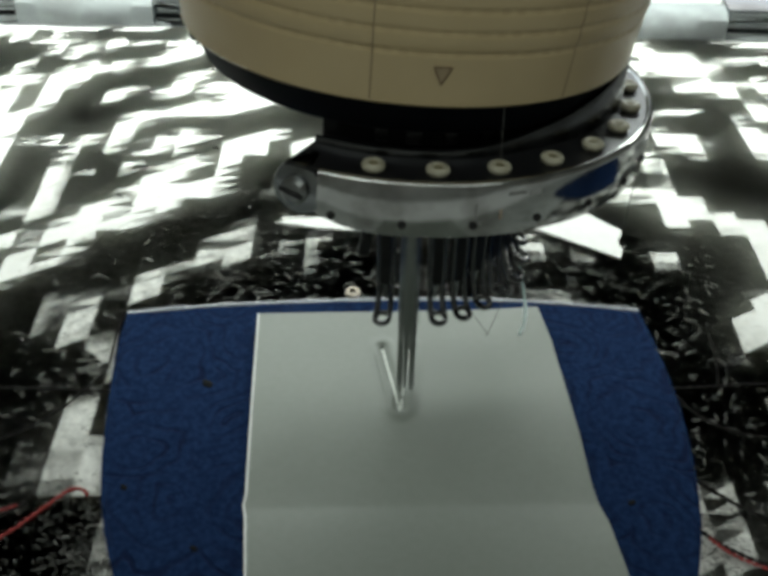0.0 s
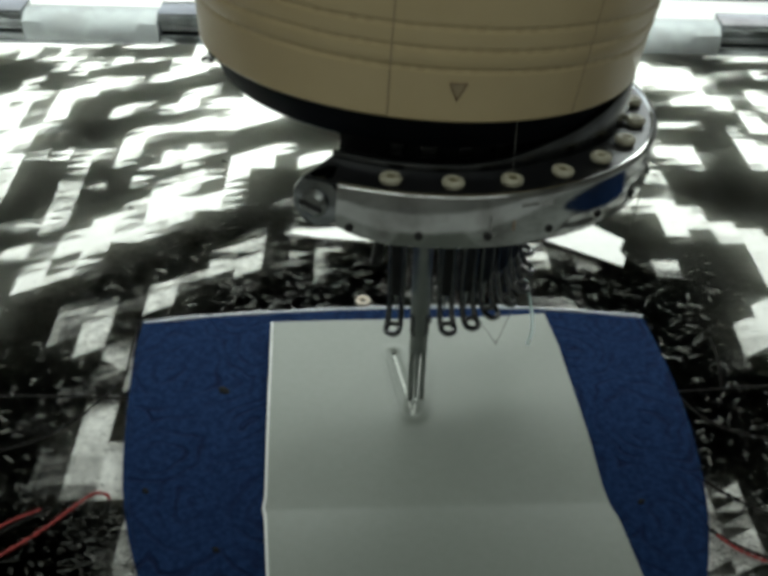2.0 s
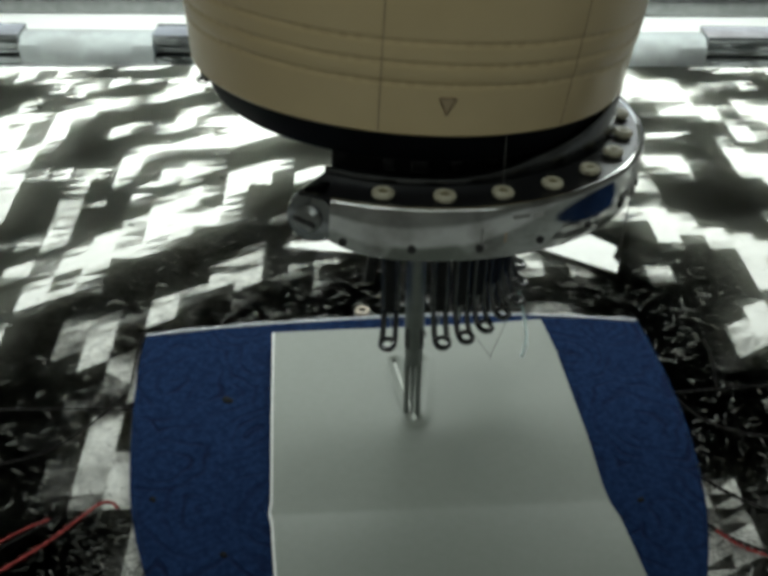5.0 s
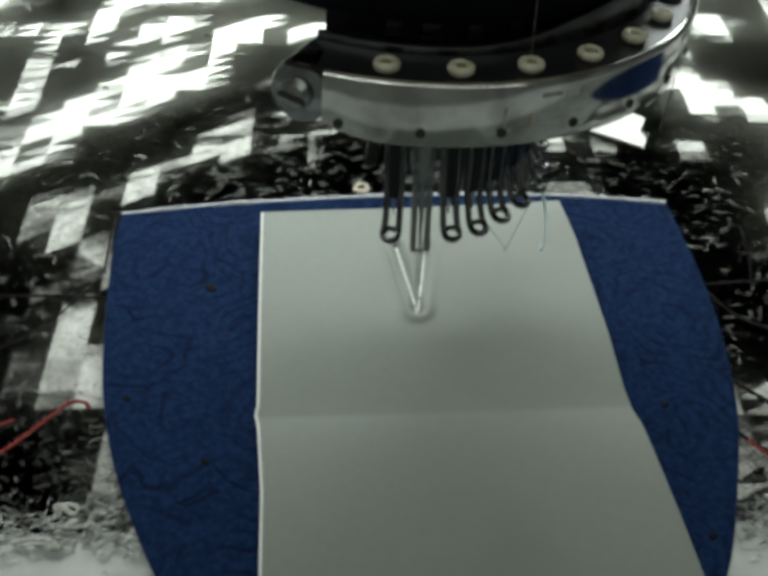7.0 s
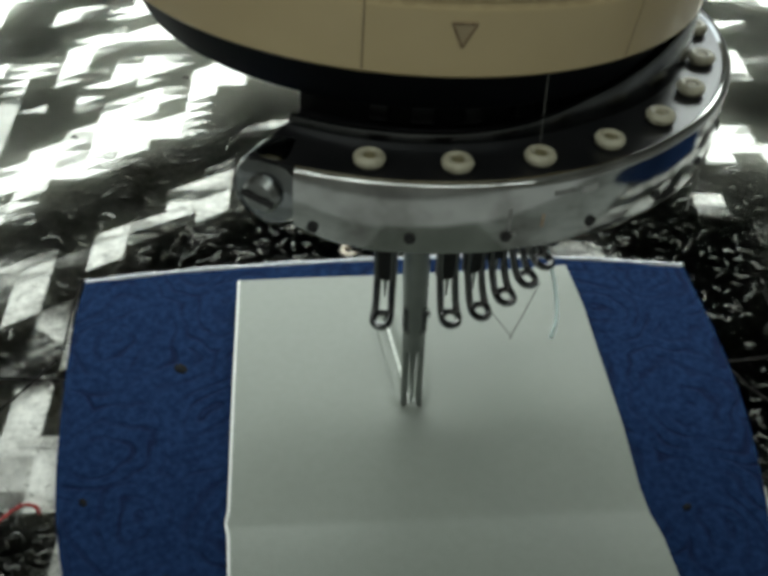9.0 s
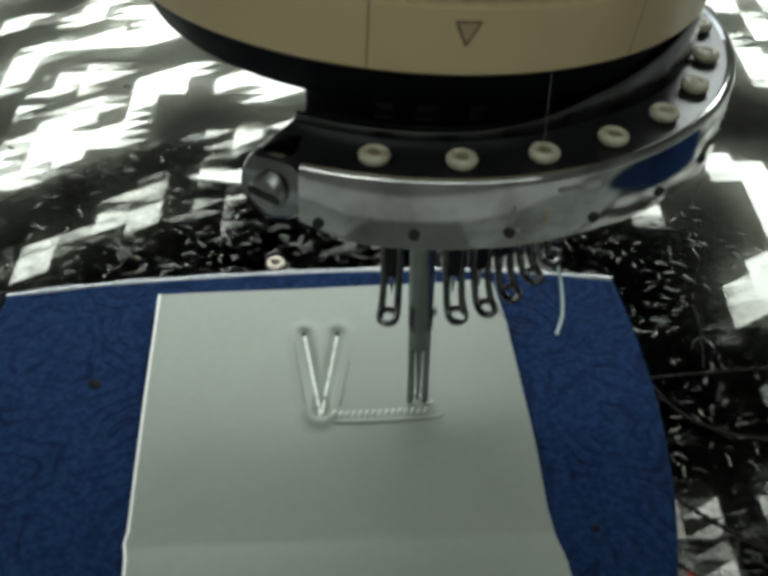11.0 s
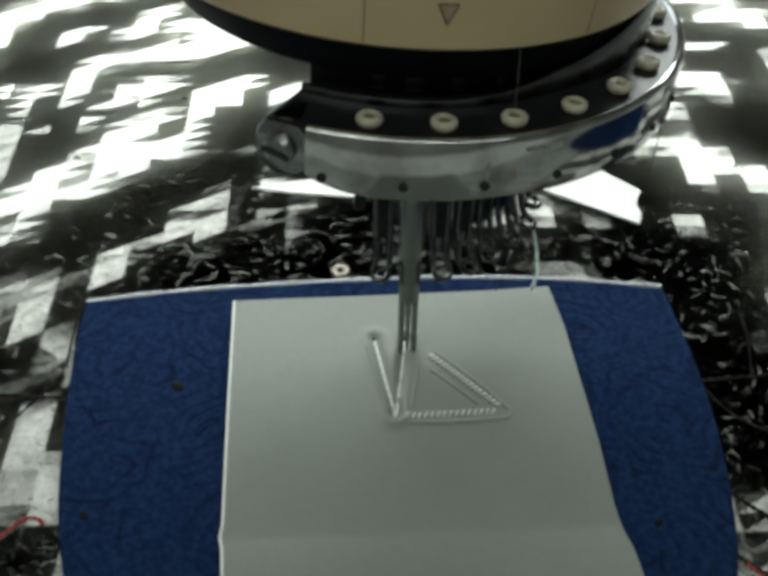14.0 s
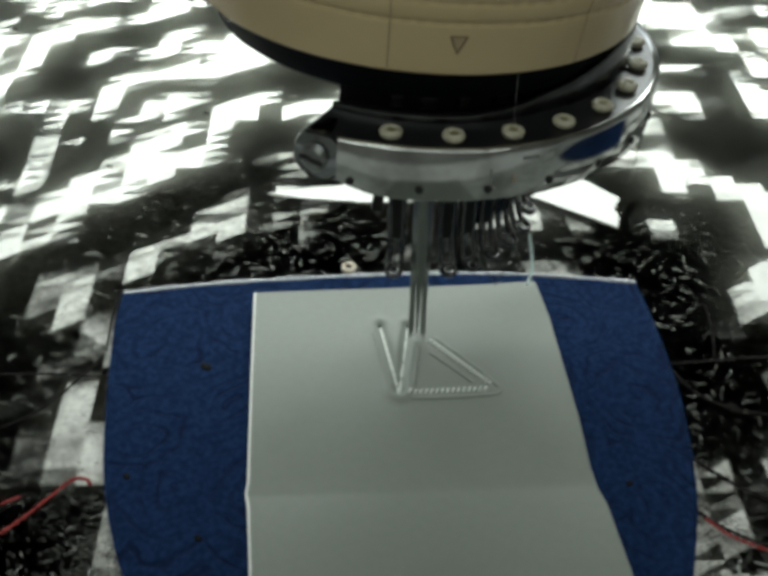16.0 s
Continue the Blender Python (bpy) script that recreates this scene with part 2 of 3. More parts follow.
def lathe(profile, a0=0.0, a1=360.0, steps=96, bm=None, m=Matrix()):
    """A profile of (radius, height) turned about z; angle 0 is towards -y, growing towards +x. A part turn gets end caps where the profile is closed."""
    bm = bm or bmesh.new()
    full = a1 - a0 >= 359.9
    rings = []
    count = steps if full else steps + 1
    for i in range(count):
        a = radians(a0 + (a1 - a0) * i / steps)
        rings.append([bm.verts.new(m @ Vector((r * math.sin(a), -r * math.cos(a), z))) for r, z in profile])
    for i in range(steps):
        p, q = rings[i], rings[(i + 1) % count]
        for j in range(len(profile) - 1):
            bm.faces.new((p[j], q[j], q[j + 1], p[j + 1]))
    if not full and (Vector(profile[0]) - Vector(profile[-1])).length < 1e-9:
        for end in (rings[0], rings[-1]):
            bm.faces.new(end[:-1])
    bmesh.ops.remove_doubles(bm, verts=bm.verts, dist=1e-7)
    return bm


def tube(points, r, sides=8, bm=None, taper=None):
    """A round wire through the points, with closed ends."""
    bm = bm or bmesh.new()
    pts = [Vector(p) for p in points]
    rings = []
    side = None
    for i, p in enumerate(pts):
        d = (pts[min(i + 1, len(pts) - 1)] - pts[max(i - 1, 0)]).normalized()
        if side is None:
            side = d.orthogonal().normalized()
        side = (side - d * side.dot(d)).normalized()
        up = d.cross(side)
        rr = r if taper is None else taper[i]
        rings.append([bm.verts.new(p + rr * (math.cos(k * 2 * math.pi / sides) * side + math.sin(k * 2 * math.pi / sides) * up)) for k in range(sides)])
    for p, q in zip(rings, rings[1:]):
        for k in range(sides):
            bm.faces.new((p[k], p[(k + 1) % sides], q[(k + 1) % sides], q[k]))
    bm.faces.new(rings[0][::-1]), bm.faces.new(rings[-1])
    return bm


def smooth_line(points, n=8):
    """Catmull-Rom through the points."""
    pts = [Vector(p) for p in points]
    ext = [2 * pts[0] - pts[1], *pts, 2 * pts[-1] - pts[-2]]
    out = []
    for i in range(1, len(ext) - 2):
        a, b, c, d = ext[i - 1:i + 3]
        for k in range(n):
            u = k / n
            out.append(0.5 * (2 * b + (c - a) * u + (2 * a - 5 * b + 4 * c - d) * u * u + (3 * b - a - 3 * c + d) * u ** 3))
    return out + [pts[-1]]


def slab(outline, z0, z1, bm=None):
    """A flat sheet with the outline, from z0 up to z1."""
    bm = bm or bmesh.new()
    low = [bm.verts.new((x, y, z0)) for x, y in outline]
    top = [bm.verts.new((x, y, z1)) for x, y in outline]
    bm.faces.new(low[::-1]), bm.faces.new(top)
    for i in range(len(outline)):
        j = (i + 1) % len(outline)
        bm.faces.new((low[i], low[j], top[j], top[i]))
    return bm


def around(a, r, z):
    """A pose at angle a (degrees from -y towards +x) and radius r, whose -y looks outwards."""
    return pose(0, 0, 0, 0, 0, a) @ Matrix.Translation((0, -r, z))


# ---- the room and the table ----
def structure(name, bm, mat, label, category):
    return tagged(part(name, bm, mat, smooth=False), label, category, kind="structure")


structure("floor", box(4.4, 4.4, 0.1, pose(0, 0, -0.95)), FLOOR, "grey workshop floor below the machine table", "floor")
structure("ceiling", box(4.4, 4.4, 0.1, pose(0, 0, 1.6)), WALL, "pale painted workshop ceiling", "ceiling")
structure("wall_west", box(0.1, 4.4, 2.45, pose(-2.15, 0, -0.85)), WALL, "pale painted workshop wall", "wall")
structure("wall_east", box(0.1, 4.4, 2.45, pose(2.15, 0, -0.85)), WALL, "pale painted workshop wall", "wall")
structure("wall_south", box(4.2, 0.1, 2.45, pose(0, -2.15, -0.85)), WALL, "pale painted workshop wall", "wall")
back = bmesh.new()
for sx, sz, x, z in ((4.2, 1.05, 0, -0.85), (4.2, 0.30, 0, 1.30), (1.1, 1.1, -1.55, 0.2), (1.1, 1.1, 1.55, 0.2)):
    box(sx, 0.1, sz, pose(x, 1.7, z), bm=back)
structure("wall_north", back, WALL, "pale painted workshop wall with a wide window opening", "wall")
structure("table", box(1.5, 0.90, 0.04, pose(0, -0.02, -0.0465), 0.004), TABLE, "white laminate machine table under the stretched backing", "table")
structure("table_base", box(1.2, 0.6, 0.80, pose(0, 0, -0.85)), BEAM, "dark grey closed stand of the machine table", "stand")

# the grey beam beyond the table's back rail
beam = tagged(new("rear_beam"), "dark grey metal beam across the table behind the frame rail", "beam")
beam.matrix_world = pose(0, 0.347, -0.0062, 0, 0, -1.9)
part("body", box(1.2, 0.06, 0.022, bevel=0.003), BEAM, beam)
part("lip", box(1.2, 0.012, 0.010, pose(0, -0.0365, 0), 0.002), STEEL, beam, "pale steel lip")


# ---- what the frame carries ----
CARRIED = []


def carried(ob, label, category, group=""):
    tagged(ob, label, category, group)
    CARRIED.append(ob)
    return ob


# the frame: back rail with chrome clamps and wrapped paper sleeves, and the near plate
frame_thing = carried(new("embroidery_hoop"), "chrome embroidery hoop rails with paper sleeves and a pale plate", "embroidery hoop")
RAIL = pose(0, 0.2310, 0, 0, 0, -1.8)
part("rail", box(0.90, 0.011, 0.011, RAIL @ pose(0, 0.004, -0.001), 0.002), STEEL, frame_thing)
for x0, x1 in ((-0.42, -0.188), (-0.121, -0.055), (-0.01, 0.03), (0.158, 0.42)):
    bm = bmesh.new()
    w = x1 - x0
    for sy, sz, y, z in ((0.017, 0.0045, 0.0, 0.0), (0.0145, 0.004, 0.001, 0.0045), (0.0165, 0.0065, 0.001, 0.0085)):
        box(w, sy, sz, RAIL @ pose((x0 + x1) / 2, y, z - 0.002), 0.0008, bm=bm)
    part("clamp", bm, CLAMP, frame_thing, "ribbed chrome clamp")
for x0, x1 in ((-0.1878, -0.1212), (-0.0548, -0.0102), (0.0302, 0.1578)):
    bm = bmesh.new()
    rings, count = [], 24
    for i in range(count + 1):
        u = i / count
        sag = 0.0012 * math.sin(math.pi * u) + 0.0003 * math.sin(9 * u + x0 * 80)
        prof = [(-0.0095 - sag, -0.001), (-0.0098 - sag, 0.004), (-0.0088, 0.0085), (-0.005, 0.0112), (0.002, 0.0118), (0.007, 0.010), (0.0085, 0.004), (0.0085, -0.001)]
        rings.append([bm.verts.new(RAIL @ Vector((x0 + (x1 - x0) * u, y, z))) for y, z in prof])
    for p, q in zip(rings, rings[1:]):
        for k in range(len(p) - 1):
            bm.faces.new((p[k], p[k + 1], q[k + 1], q[k]))
    bm.faces.new(rings[0]), bm.faces.new(rings[-1])
    part("sleeve", bm, SLEEVE, frame_thing, "paper sleeve wrapped round the rail")
part("near_plate", box(0.8, 0.125, 0.0024, pose(0, -0.1585, -0.0036), 0.0006), NEAR, frame_thing, "pale flat plate along the near side")

# the backing, a thin sheet with ripples
bm = bmesh.new()
nx, ny = 90, 64
grid = [[bm.verts.new((-0.42 + 0.84 * i / nx, -0.1012 + 0.327 * j / ny, 0.0)) for i in range(nx + 1)] for j in range(ny + 1)]
for j in range(ny):
    for i in range(nx):
        bm.faces.new((grid[j][i], grid[j][i + 1], grid[j + 1][i + 1], grid[j + 1][i]))
for v in bm.verts:
    v.co.z = -0.0020 + 0.0010 * (noise.noise(v.co * 22) + 0.5 * noise.noise(v.co * 60)) * (0.0 if v.co.y < -0.095 else 1.0)
    if v.co.y < -0.1:
        v.co.y += 0.003 * noise.noise(v.co * 45)
bmesh.ops.solidify(bm, geom=bm.faces[:], thickness=0.0008)
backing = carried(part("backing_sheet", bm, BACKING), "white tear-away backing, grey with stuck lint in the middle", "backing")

# the blue cap panel
PANEL = [(-0.0916, 0.0096), (-0.066, 0.0132), (-0.040, 0.0154), (-0.010, 0.0170), (0.020, 0.0173), (0.047, 0.0158), (0.0724, 0.0126),
         (0.0744, -0.006), (0.0754, -0.025), (0.0748, -0.044), (0.0718, -0.067), (0.0658, -0.088), (0.0573, -0.110), (0.044, -0.130), (0.020, -0.145),
         (-0.010, -0.149), (-0.038, -0.141), (-0.057, -0.122), (-0.0668, -0.106), (-0.0762, -0.087), (-0.0824, -0.070), (-0.0866, -0.052), (-0.0899, -0.026), (-0.0917, -0.005)]
corners = {0, 6}
outline = []
for i in range(len(PANEL)):
    a, b, c, d = (Vector((*PANEL[(i + k) % len(PANEL)], 0)) for k in (-1, 0, 1, 2))
    if i in corners:
        a = 2 * b - c
    if (i + 1) % len(PANEL) in corners:
        d = 2 * c - b
    for k in range(6):
        u = k / 6
        q = 0.5 * (2 * b + (c - a) * u + (2 * a - 5 * b + 4 * c - d) * u * u + (3 * b - a - 3 * c + d) * u ** 3)
        outline.append((q.x, q.y))
panel = carried(new("cap_panel"), "royal blue cloth cap panel stamped with dark whorls, laid on backing", "cap panel")
part("cloth", slab(outline, -0.0006, 0.0006), BLUE, panel, smooth=False)
edge_line = [(x, y + 0.0002, 0.0003 + 0.0002 * math.sin(300 * x)) for x, y in outline[:37]]
part("white_edge", tube(edge_line, 0.00075, 6), WHITE_EDGE, panel, "frayed white cut edge")
part("marker_line", tube([(-0.0928, -0.014, -0.0002), (-0.0934, 0.000, -0.0002), (-0.0932, 0.0112, -0.0002), (-0.084, 0.0130, -0.0002), (-0.074, 0.0143, -0.0002)], 0.00032, 6),
     BLACK_THREAD, panel, "black marker line beside the corner")
for x, y in ((-0.0621, -0.0217), (0.0544, -0.0643), (-0.058, -0.079), (0.0565, -0.101), (-0.079, -0.060)):
    part("fleck", lathe([(0.0001, 0.0003), (0.0009, 0.00024), (0.0016, 0.0001), (0.0019, 0.0)], steps=9, m=pose(x, y, 0.0006, 0, 0, 700 * x) @ Matrix.Diagonal((1.1, 0.75, 1, 1)) @ Matrix.Scale(1.0 if x < -0.0615 and y > -0.03 else 0.6, 4)), RIM, panel, "small black fleck")

# the foam sheet over the panel: a bend across it, a dent round the stitched letter
LETTER = {"left": ((-0.0107, -0.0092), (-0.0060, -0.0346)), "right": ((-0.0024, -0.0093), (-0.0056, -0.0340)),
          "base": ((-0.0036, -0.0351), (0.0195, -0.0339)), "slope": ((0.0204, -0.0325), (0.0036, -0.0150))}
FOAM_L = [(-0.0497, 0.0055), (-0.0482, -0.030), (-0.0466, -0.0645), (-0.0470, -0.0675), (-0.0462, -0.0705), (-0.0441, -0.090), (-0.0418, -0.140), (-0.0385, -0.215)]
FOAM_R = [(0.0385, 0.0090), (0.0410, -0.006), (0.0425, -0.028), (0.0436, -0.043), (0.0442, -0.0605), (0.0450, -0.0675), (0.0463, -0.0725), (0.0489, -0.098), (0.0526, -0.140), (0.0594, -0.215)]


def along(pts, y):
    for (x0, y0), (x1, y1) in zip(pts, pts[1:]):
        if y1 <= y <= y0:
            return x0 + (x1 - x0) * (y0 - y) / (y0 - y1)
    return pts[0][0] if y > pts[0][1] else pts[-1][0]


def seg_dist(x, y, a, b):
    dx, dy = b[0] - a[0], b[1] - a[1]
    u = max(0.0, min(1.0, ((x - a[0]) * dx + (y - a[1]) * dy) / (dx * dx + dy * dy)))
    return math.hypot(x - a[0] - u * dx, y - a[1] - u * dy)


def foam_top(x, y):
    bend = y + 0.0675 - 0.02 * (x + 0.0)
    z = 0.0030 + (0.0030 * (1 - math.exp(bend / 0.028)) if bend < 0 else 0.0013 * (1 - math.exp(-(bend / 0.020) ** 2)))
    z += 0.0009 * math.exp(-((x - 0.038) / 0.012) ** 2 - ((y - 0.007) / 0.012) ** 2)
    z += 0.0002 * noise.noise(Vector((x * 40, y * 40, 0)))
    for stroke in ("left", "right"):
        d = seg_dist(x, y, *LETTER[stroke])
        z -= 0.0008 * math.exp(-(d / 0.0011) ** 2)
        z += 0.00035 * math.exp(-((d - 0.0028) / 0.0014) ** 2)
    return z


bm = bmesh.new()
NX, NY = 150, 280
top, low = [], []
for j in range(NY + 1):
    v = j / NY
    rt, rl = [], []
    for i in range(NX + 1):
        u = i / NX
        y = (1 - v) * (0.0055 + (0.0090 - 0.0055) * u) + v * -0.215
        x = along(FOAM_L, y) * (1 - u) + along(FOAM_R, y) * u
        z = foam_top(x, y)
        rt.append(bm.verts.new((x, y, z)))
        if i in (0, NX) or j in (0, NY):
            rl.append(bm.verts.new((x, y, 0.00062)))
        else:
            rl.append(None)
    top.append(rt), low.append(rl)
# the top's leftmost strip is coloured pale as the lit, rounded edge
for j in range(NY):
    for i in range(NX):
        bm.faces.new((top[j][i], top[j + 1][i], top[j + 1][i + 1], top[j][i + 1])).material_index = 1 if i == 0 else 0
rim = [(0, i) for i in range(NX)] + [(j, NX) for j in range(NY)] + [(NY, i) for i in range(NX, 0, -1)] + [(j, 0) for j in range(NY, 0, -1)]
for (j0, i0), (j1, i1) in zip(rim, rim[1:] + rim[:1]):
    f = bm.faces.new((top[j0][i0], top[j1][i1], low[j1][i1], low[j0][i0]))
    f.material_index = 1
bm.faces.new([low[j][i] for j, i in rim])
foam = carried(new("foam_sheet"), "smooth grey embroidery foam sheet with a bend, being stitched", "foam sheet")
part("sheet", bm, [FOAM, FOAM_EDGE], foam)

# stitches: thread loops that come up out of the foam as the needle passes
STITCHES = []


def stitch(p, q, t, r=0.00042, arch=0.0005, mat=GREY_THREAD, label=""):
    mid = (Vector(p) + Vector(q)) / 2
    half = (Vector(q) - Vector(p)) / 2
    pts = [(half.x * u, half.y * u, arch * (1 - u * u) - 0.0003) for u in (-1, -0.6, 0, 0.6, 1)]
    ob = part("stitch", tube(pts, r, 6), mat, foam, label)
    STITCHES.append((ob, Vector((mid.x, mid.y, foam_top(mid.x, mid.y))), t))


def run_of(stroke, n, t0, t1, wide, r=0.00042, lean=0.35):
    (ax, ay), (bx, by) = LETTER[stroke]
    d = Vector((bx - ax, by - ay)).normalized()
    side = Vector((-d.y, d.x))
    for i in range(n):
        c = Vector((ax, ay)).lerp(Vector((bx, by)), (i + 0.5) / n)
        s = side * wide + d * wide * lean
        t = None if t1 <= 0 else t0 + (t1 - t0) * i / n
        stitch(c - s, c + s, t, r)
        if stroke == "slope":
            e = c + side * (wide + 0.0002)
            stitch(e - d * 0.00026, e + d * 0.00026, t, 0.00036, 0.0002, HOLE, "dark needle hole beside the stitches")


def cord(stroke, t, n=1, shift=0.0, r=0.0005, t1=None):
    """A line of thread lying along a stroke, in n lengths."""
    (ax, ay), (bx, by) = LETTER[stroke]
    d = Vector((bx - ax, by - ay)).normalized()
    side = Vector((-d.y, d.x)) * shift
    a, b = Vector((ax, ay)) + side, Vector((bx, by)) + side
    for i in range(n):
        p, q = a.lerp(b, i / n), a.lerp(b, (i + 1) / n)
        stitch(p, q, None if t is None else t + ((t1 or t) - t) * i / n, r, 0.0003)


cord("left", None, 10, 0.0, 0.00050)
cord("right", None, 5, 0.0, 0.00042)
run_of("base", 15, 9.3, 10.4, 0.0008, 0.00034, 0.55)
run_of("slope", 16, 10.45, 12.3, 0.0007, 0.00042, 0.5)


def puff(points, t, r):
    """A rounded ridge of pressed foam along the stitched outline."""
    c = sum((Vector((*p, 0)) for p in points), Vector()) / len(points)
    ob = part("pressed_ridge", tube([(p[0] - c.x, p[1] - c.y, 0) for p in points], r, 8), FOAM, foam, "rounded ridge of pressed foam")
    STITCHES.append((ob, Vector((c.x, c.y, foam_top(c.x, c.y) - r * 0.55)), t))


puff([(-0.0084, -0.0370), (0.004, -0.0372), (0.014, -0.0368), (0.0218, -0.0362), (0.0230, -0.0350)], 9.9, 0.0009)
puff([(0.0226, -0.0335), (0.017, -0.0265), (0.011, -0.0200), (0.0052, -0.0140)], 12.0, 0.0007)
puff([(0.0004, -0.0185), (-0.0008, -0.0260), (-0.0016, -0.0322)], 10.0, 0.0007)
puff([(0.0150, -0.0316), (0.0095, -0.0258), (0.0038, -0.0203)], 12.1, 0.0007)
puff([(-0.0128, -0.0120), (-0.0110, -0.0230), (-0.0088, -0.0350)], None, 0.0006)
for x, y in ((-0.0108, -0.0086), (-0.0023, -0.0087)):
    part("needle_hole", lathe([(0.0001, 0.00025), (0.0005, 0.0002), (0.0008, 0.0)], steps=10, m=pose(x, y, foam_top(x, y) - 0.00005)), HOLE, foam, "dark needle hole at the top of a stroke")

# loose things on the backing
def thread(points, mat, label, r=0.0004, group="loose thread ends"):
    c = Vector(points[0])
    line = [p - c for p in smooth_line(points, 16)]
    ob = part("thread", tube(line, r, 6, taper=[r * (0.85 + 0.30 * math.sin(1.9 * k)) for k in range(len(line))] if mat is not CYAN_THREAD else None), mat)
    ob.location = c
    return carried(ob, label, "thread", group)


Z = -0.0009
thread([(-0.145, -0.0215, Z), (-0.1218, -0.0224, Z), (-0.106, -0.0226, Z), (-0.0885, -0.0248, Z + 0.001)], BLACK_THREAD, "black thread end lying on the lint backing")
thread([(-0.136, -0.0475, Z), (-0.1170, -0.042, Z), (-0.1059, -0.034, Z), (-0.0940, -0.0170, Z)], BLACK_THREAD, "curved black thread end lying on the lint backing")
thread([(-0.120, -0.0855, Z), (-0.106, -0.0735, Z), (-0.099, -0.0658, Z), (-0.0935, -0.0598, Z), (-0.0900, -0.0597, Z), (-0.0885, -0.0615, Z)], RED_THREAD, "red thread end lying on the lint backing", 0.0005)
thread([(-0.122, -0.0780, Z), (-0.111, -0.0695, Z), (-0.1035, -0.0640, Z)], BLACK_THREAD, "short black thread end beside a red one")
thread([(-0.122, -0.0755, Z), (-0.112, -0.0680, Z), (-0.106, -0.0648, Z)], RED_THREAD, "faded red thread end lying on the lint backing", 0.0004)
thread([(0.0745, -0.0220, Z + 0.001), (0.088, -0.0200, Z), (0.1037, -0.0187, Z), (0.125, -0.0185, Z)], BLACK_THREAD, "black thread end lying on the lint backing")
thread([(0.0755, -0.0245, Z + 0.001), (0.0800, -0.0310, Z), (0.0862, -0.0364, Z), (0.0972, -0.0401, Z), (0.118, -0.0430, Z)], BLACK_THREAD, "curved black thread end lying on the lint backing")
thread([(0.0735, -0.0560, Z + 0.001), (0.0790, -0.0605, Z), (0.0887, -0.0678, Z), (0.104, -0.0760, Z)], BLACK_THREAD, "thick black thread end lying on the lint backing", 0.0006)
thread([(0.0700, -0.0722, Z + 0.001), (0.0755, -0.0765, Z), (0.0844, -0.0818, Z), (0.098, -0.0865, Z)], BLACK_THREAD, "thick black thread end lying on the lint backing", 0.0006)
thread([(0.0720, -0.0748, Z + 0.001), (0.0770, -0.0790, Z), (0.0850, -0.0835, Z), (0.098, -0.0890, Z)], RED_THREAD, "dull red thread end beside a black one", 0.00045)
thread([(0.0900, -0.0185, Z), (0.0925, -0.0060, Z), (0.0930, 0.0040, Z)], BLACK_THREAD, "fine black hair of thread on the backing", 0.00022)

# the same panel on the next head, mirrored in the chrome band
CARRIED.append(copy_thing(panel, pose(0.262, 0.008, 0)))

carried(part("paper_scrap", slab([(0.0445, 0.0575), (0.0720, 0.0405), (0.0738, 0.0455), (0.0728, 0.0500), (0.0757, 0.0565), (0.0660, 0.0660), (0.056, 0.074), (0.046, 0.070)], -0.0002, 0.0004),
                     PAPER, smooth=False), "torn scrap of white paper on the backing", "paper scrap")
carried(part("paper_scrap", slab([(-0.0487, 0.0592), (-0.035, 0.0562), (-0.0143, 0.0538), (0.010, 0.0545), (0.012, 0.066), (-0.015, 0.0645), (-0.036, 0.0622)], 0.0005, 0.0011),
                     PAPER, smooth=False), "curled strip of white paper on the backing", "paper scrap")
bm = lathe([(0.0011, 0), (0.0026, 0), (0.0024, 0.0009), (0.0013, 0.0011), (0.0011, 0)], steps=20)
ring = carried(part("eyelet", bm, EYELET), "small brownish ring lying beside the panel", "eyelet")
ring.location = (-0.0202, 0.0219, -0.0008)
rng = random.Random(7)
for k in range(26):
    x, y = rng.uniform(-0.13, 0.11), rng.uniform(-0.099, -0.090)
    if -0.078 < x < 0.070:
        continue
    pts = [(0, 0, 0)]
    for s in range(6):
        p = pts[-1]
        pts.append((p[0] + rng.uniform(-0.003, 0.004), p[1] + rng.uniform(-0.0012, 0.0012), rng.uniform(0, 0.0012)))
    ob = part("lint_tuft", tube(smooth_line(pts, 4), 0.0005, 5), LINT if k % 3 else BLACK_THREAD)
    ob.location = (x, y, -0.0004)
    carried(ob, "tuft of lint along the backing's near edge" if k % 3 else "dark tuft of lint along the backing's near edge", "lint", "lint tufts")
bm = bmesh.new()
for k in range(900):
    s = rng.choice((-1, 1))
    x = s * rng.uniform(0.060, 0.135) - 0.004
    y = -0.0955 + rng.gauss(0, 0.0035)
    a, n1 = rng.uniform(-0.5, 0.5) + (0 if rng.random() < 0.7 else 1.2), rng.uniform(0.0012, 0.0045)
    p = Vector((x, y, -0.0008))
    d = Vector((math.cos(a), math.sin(a), 0)) * n1
    tube([p, p + d * 0.5 + Vector((0, rng.uniform(-0.0006, 0.0006), rng.uniform(0, 0.0012))), p + d], rng.uniform(0.00008, 0.00024), 4, bm=bm)
fringe = carried(part("lint_fringe", bm, [FRINGE]), "ragged fringe of grey and white lint along the backing's edge", "lint")
fringe["kind"] = "stuff"
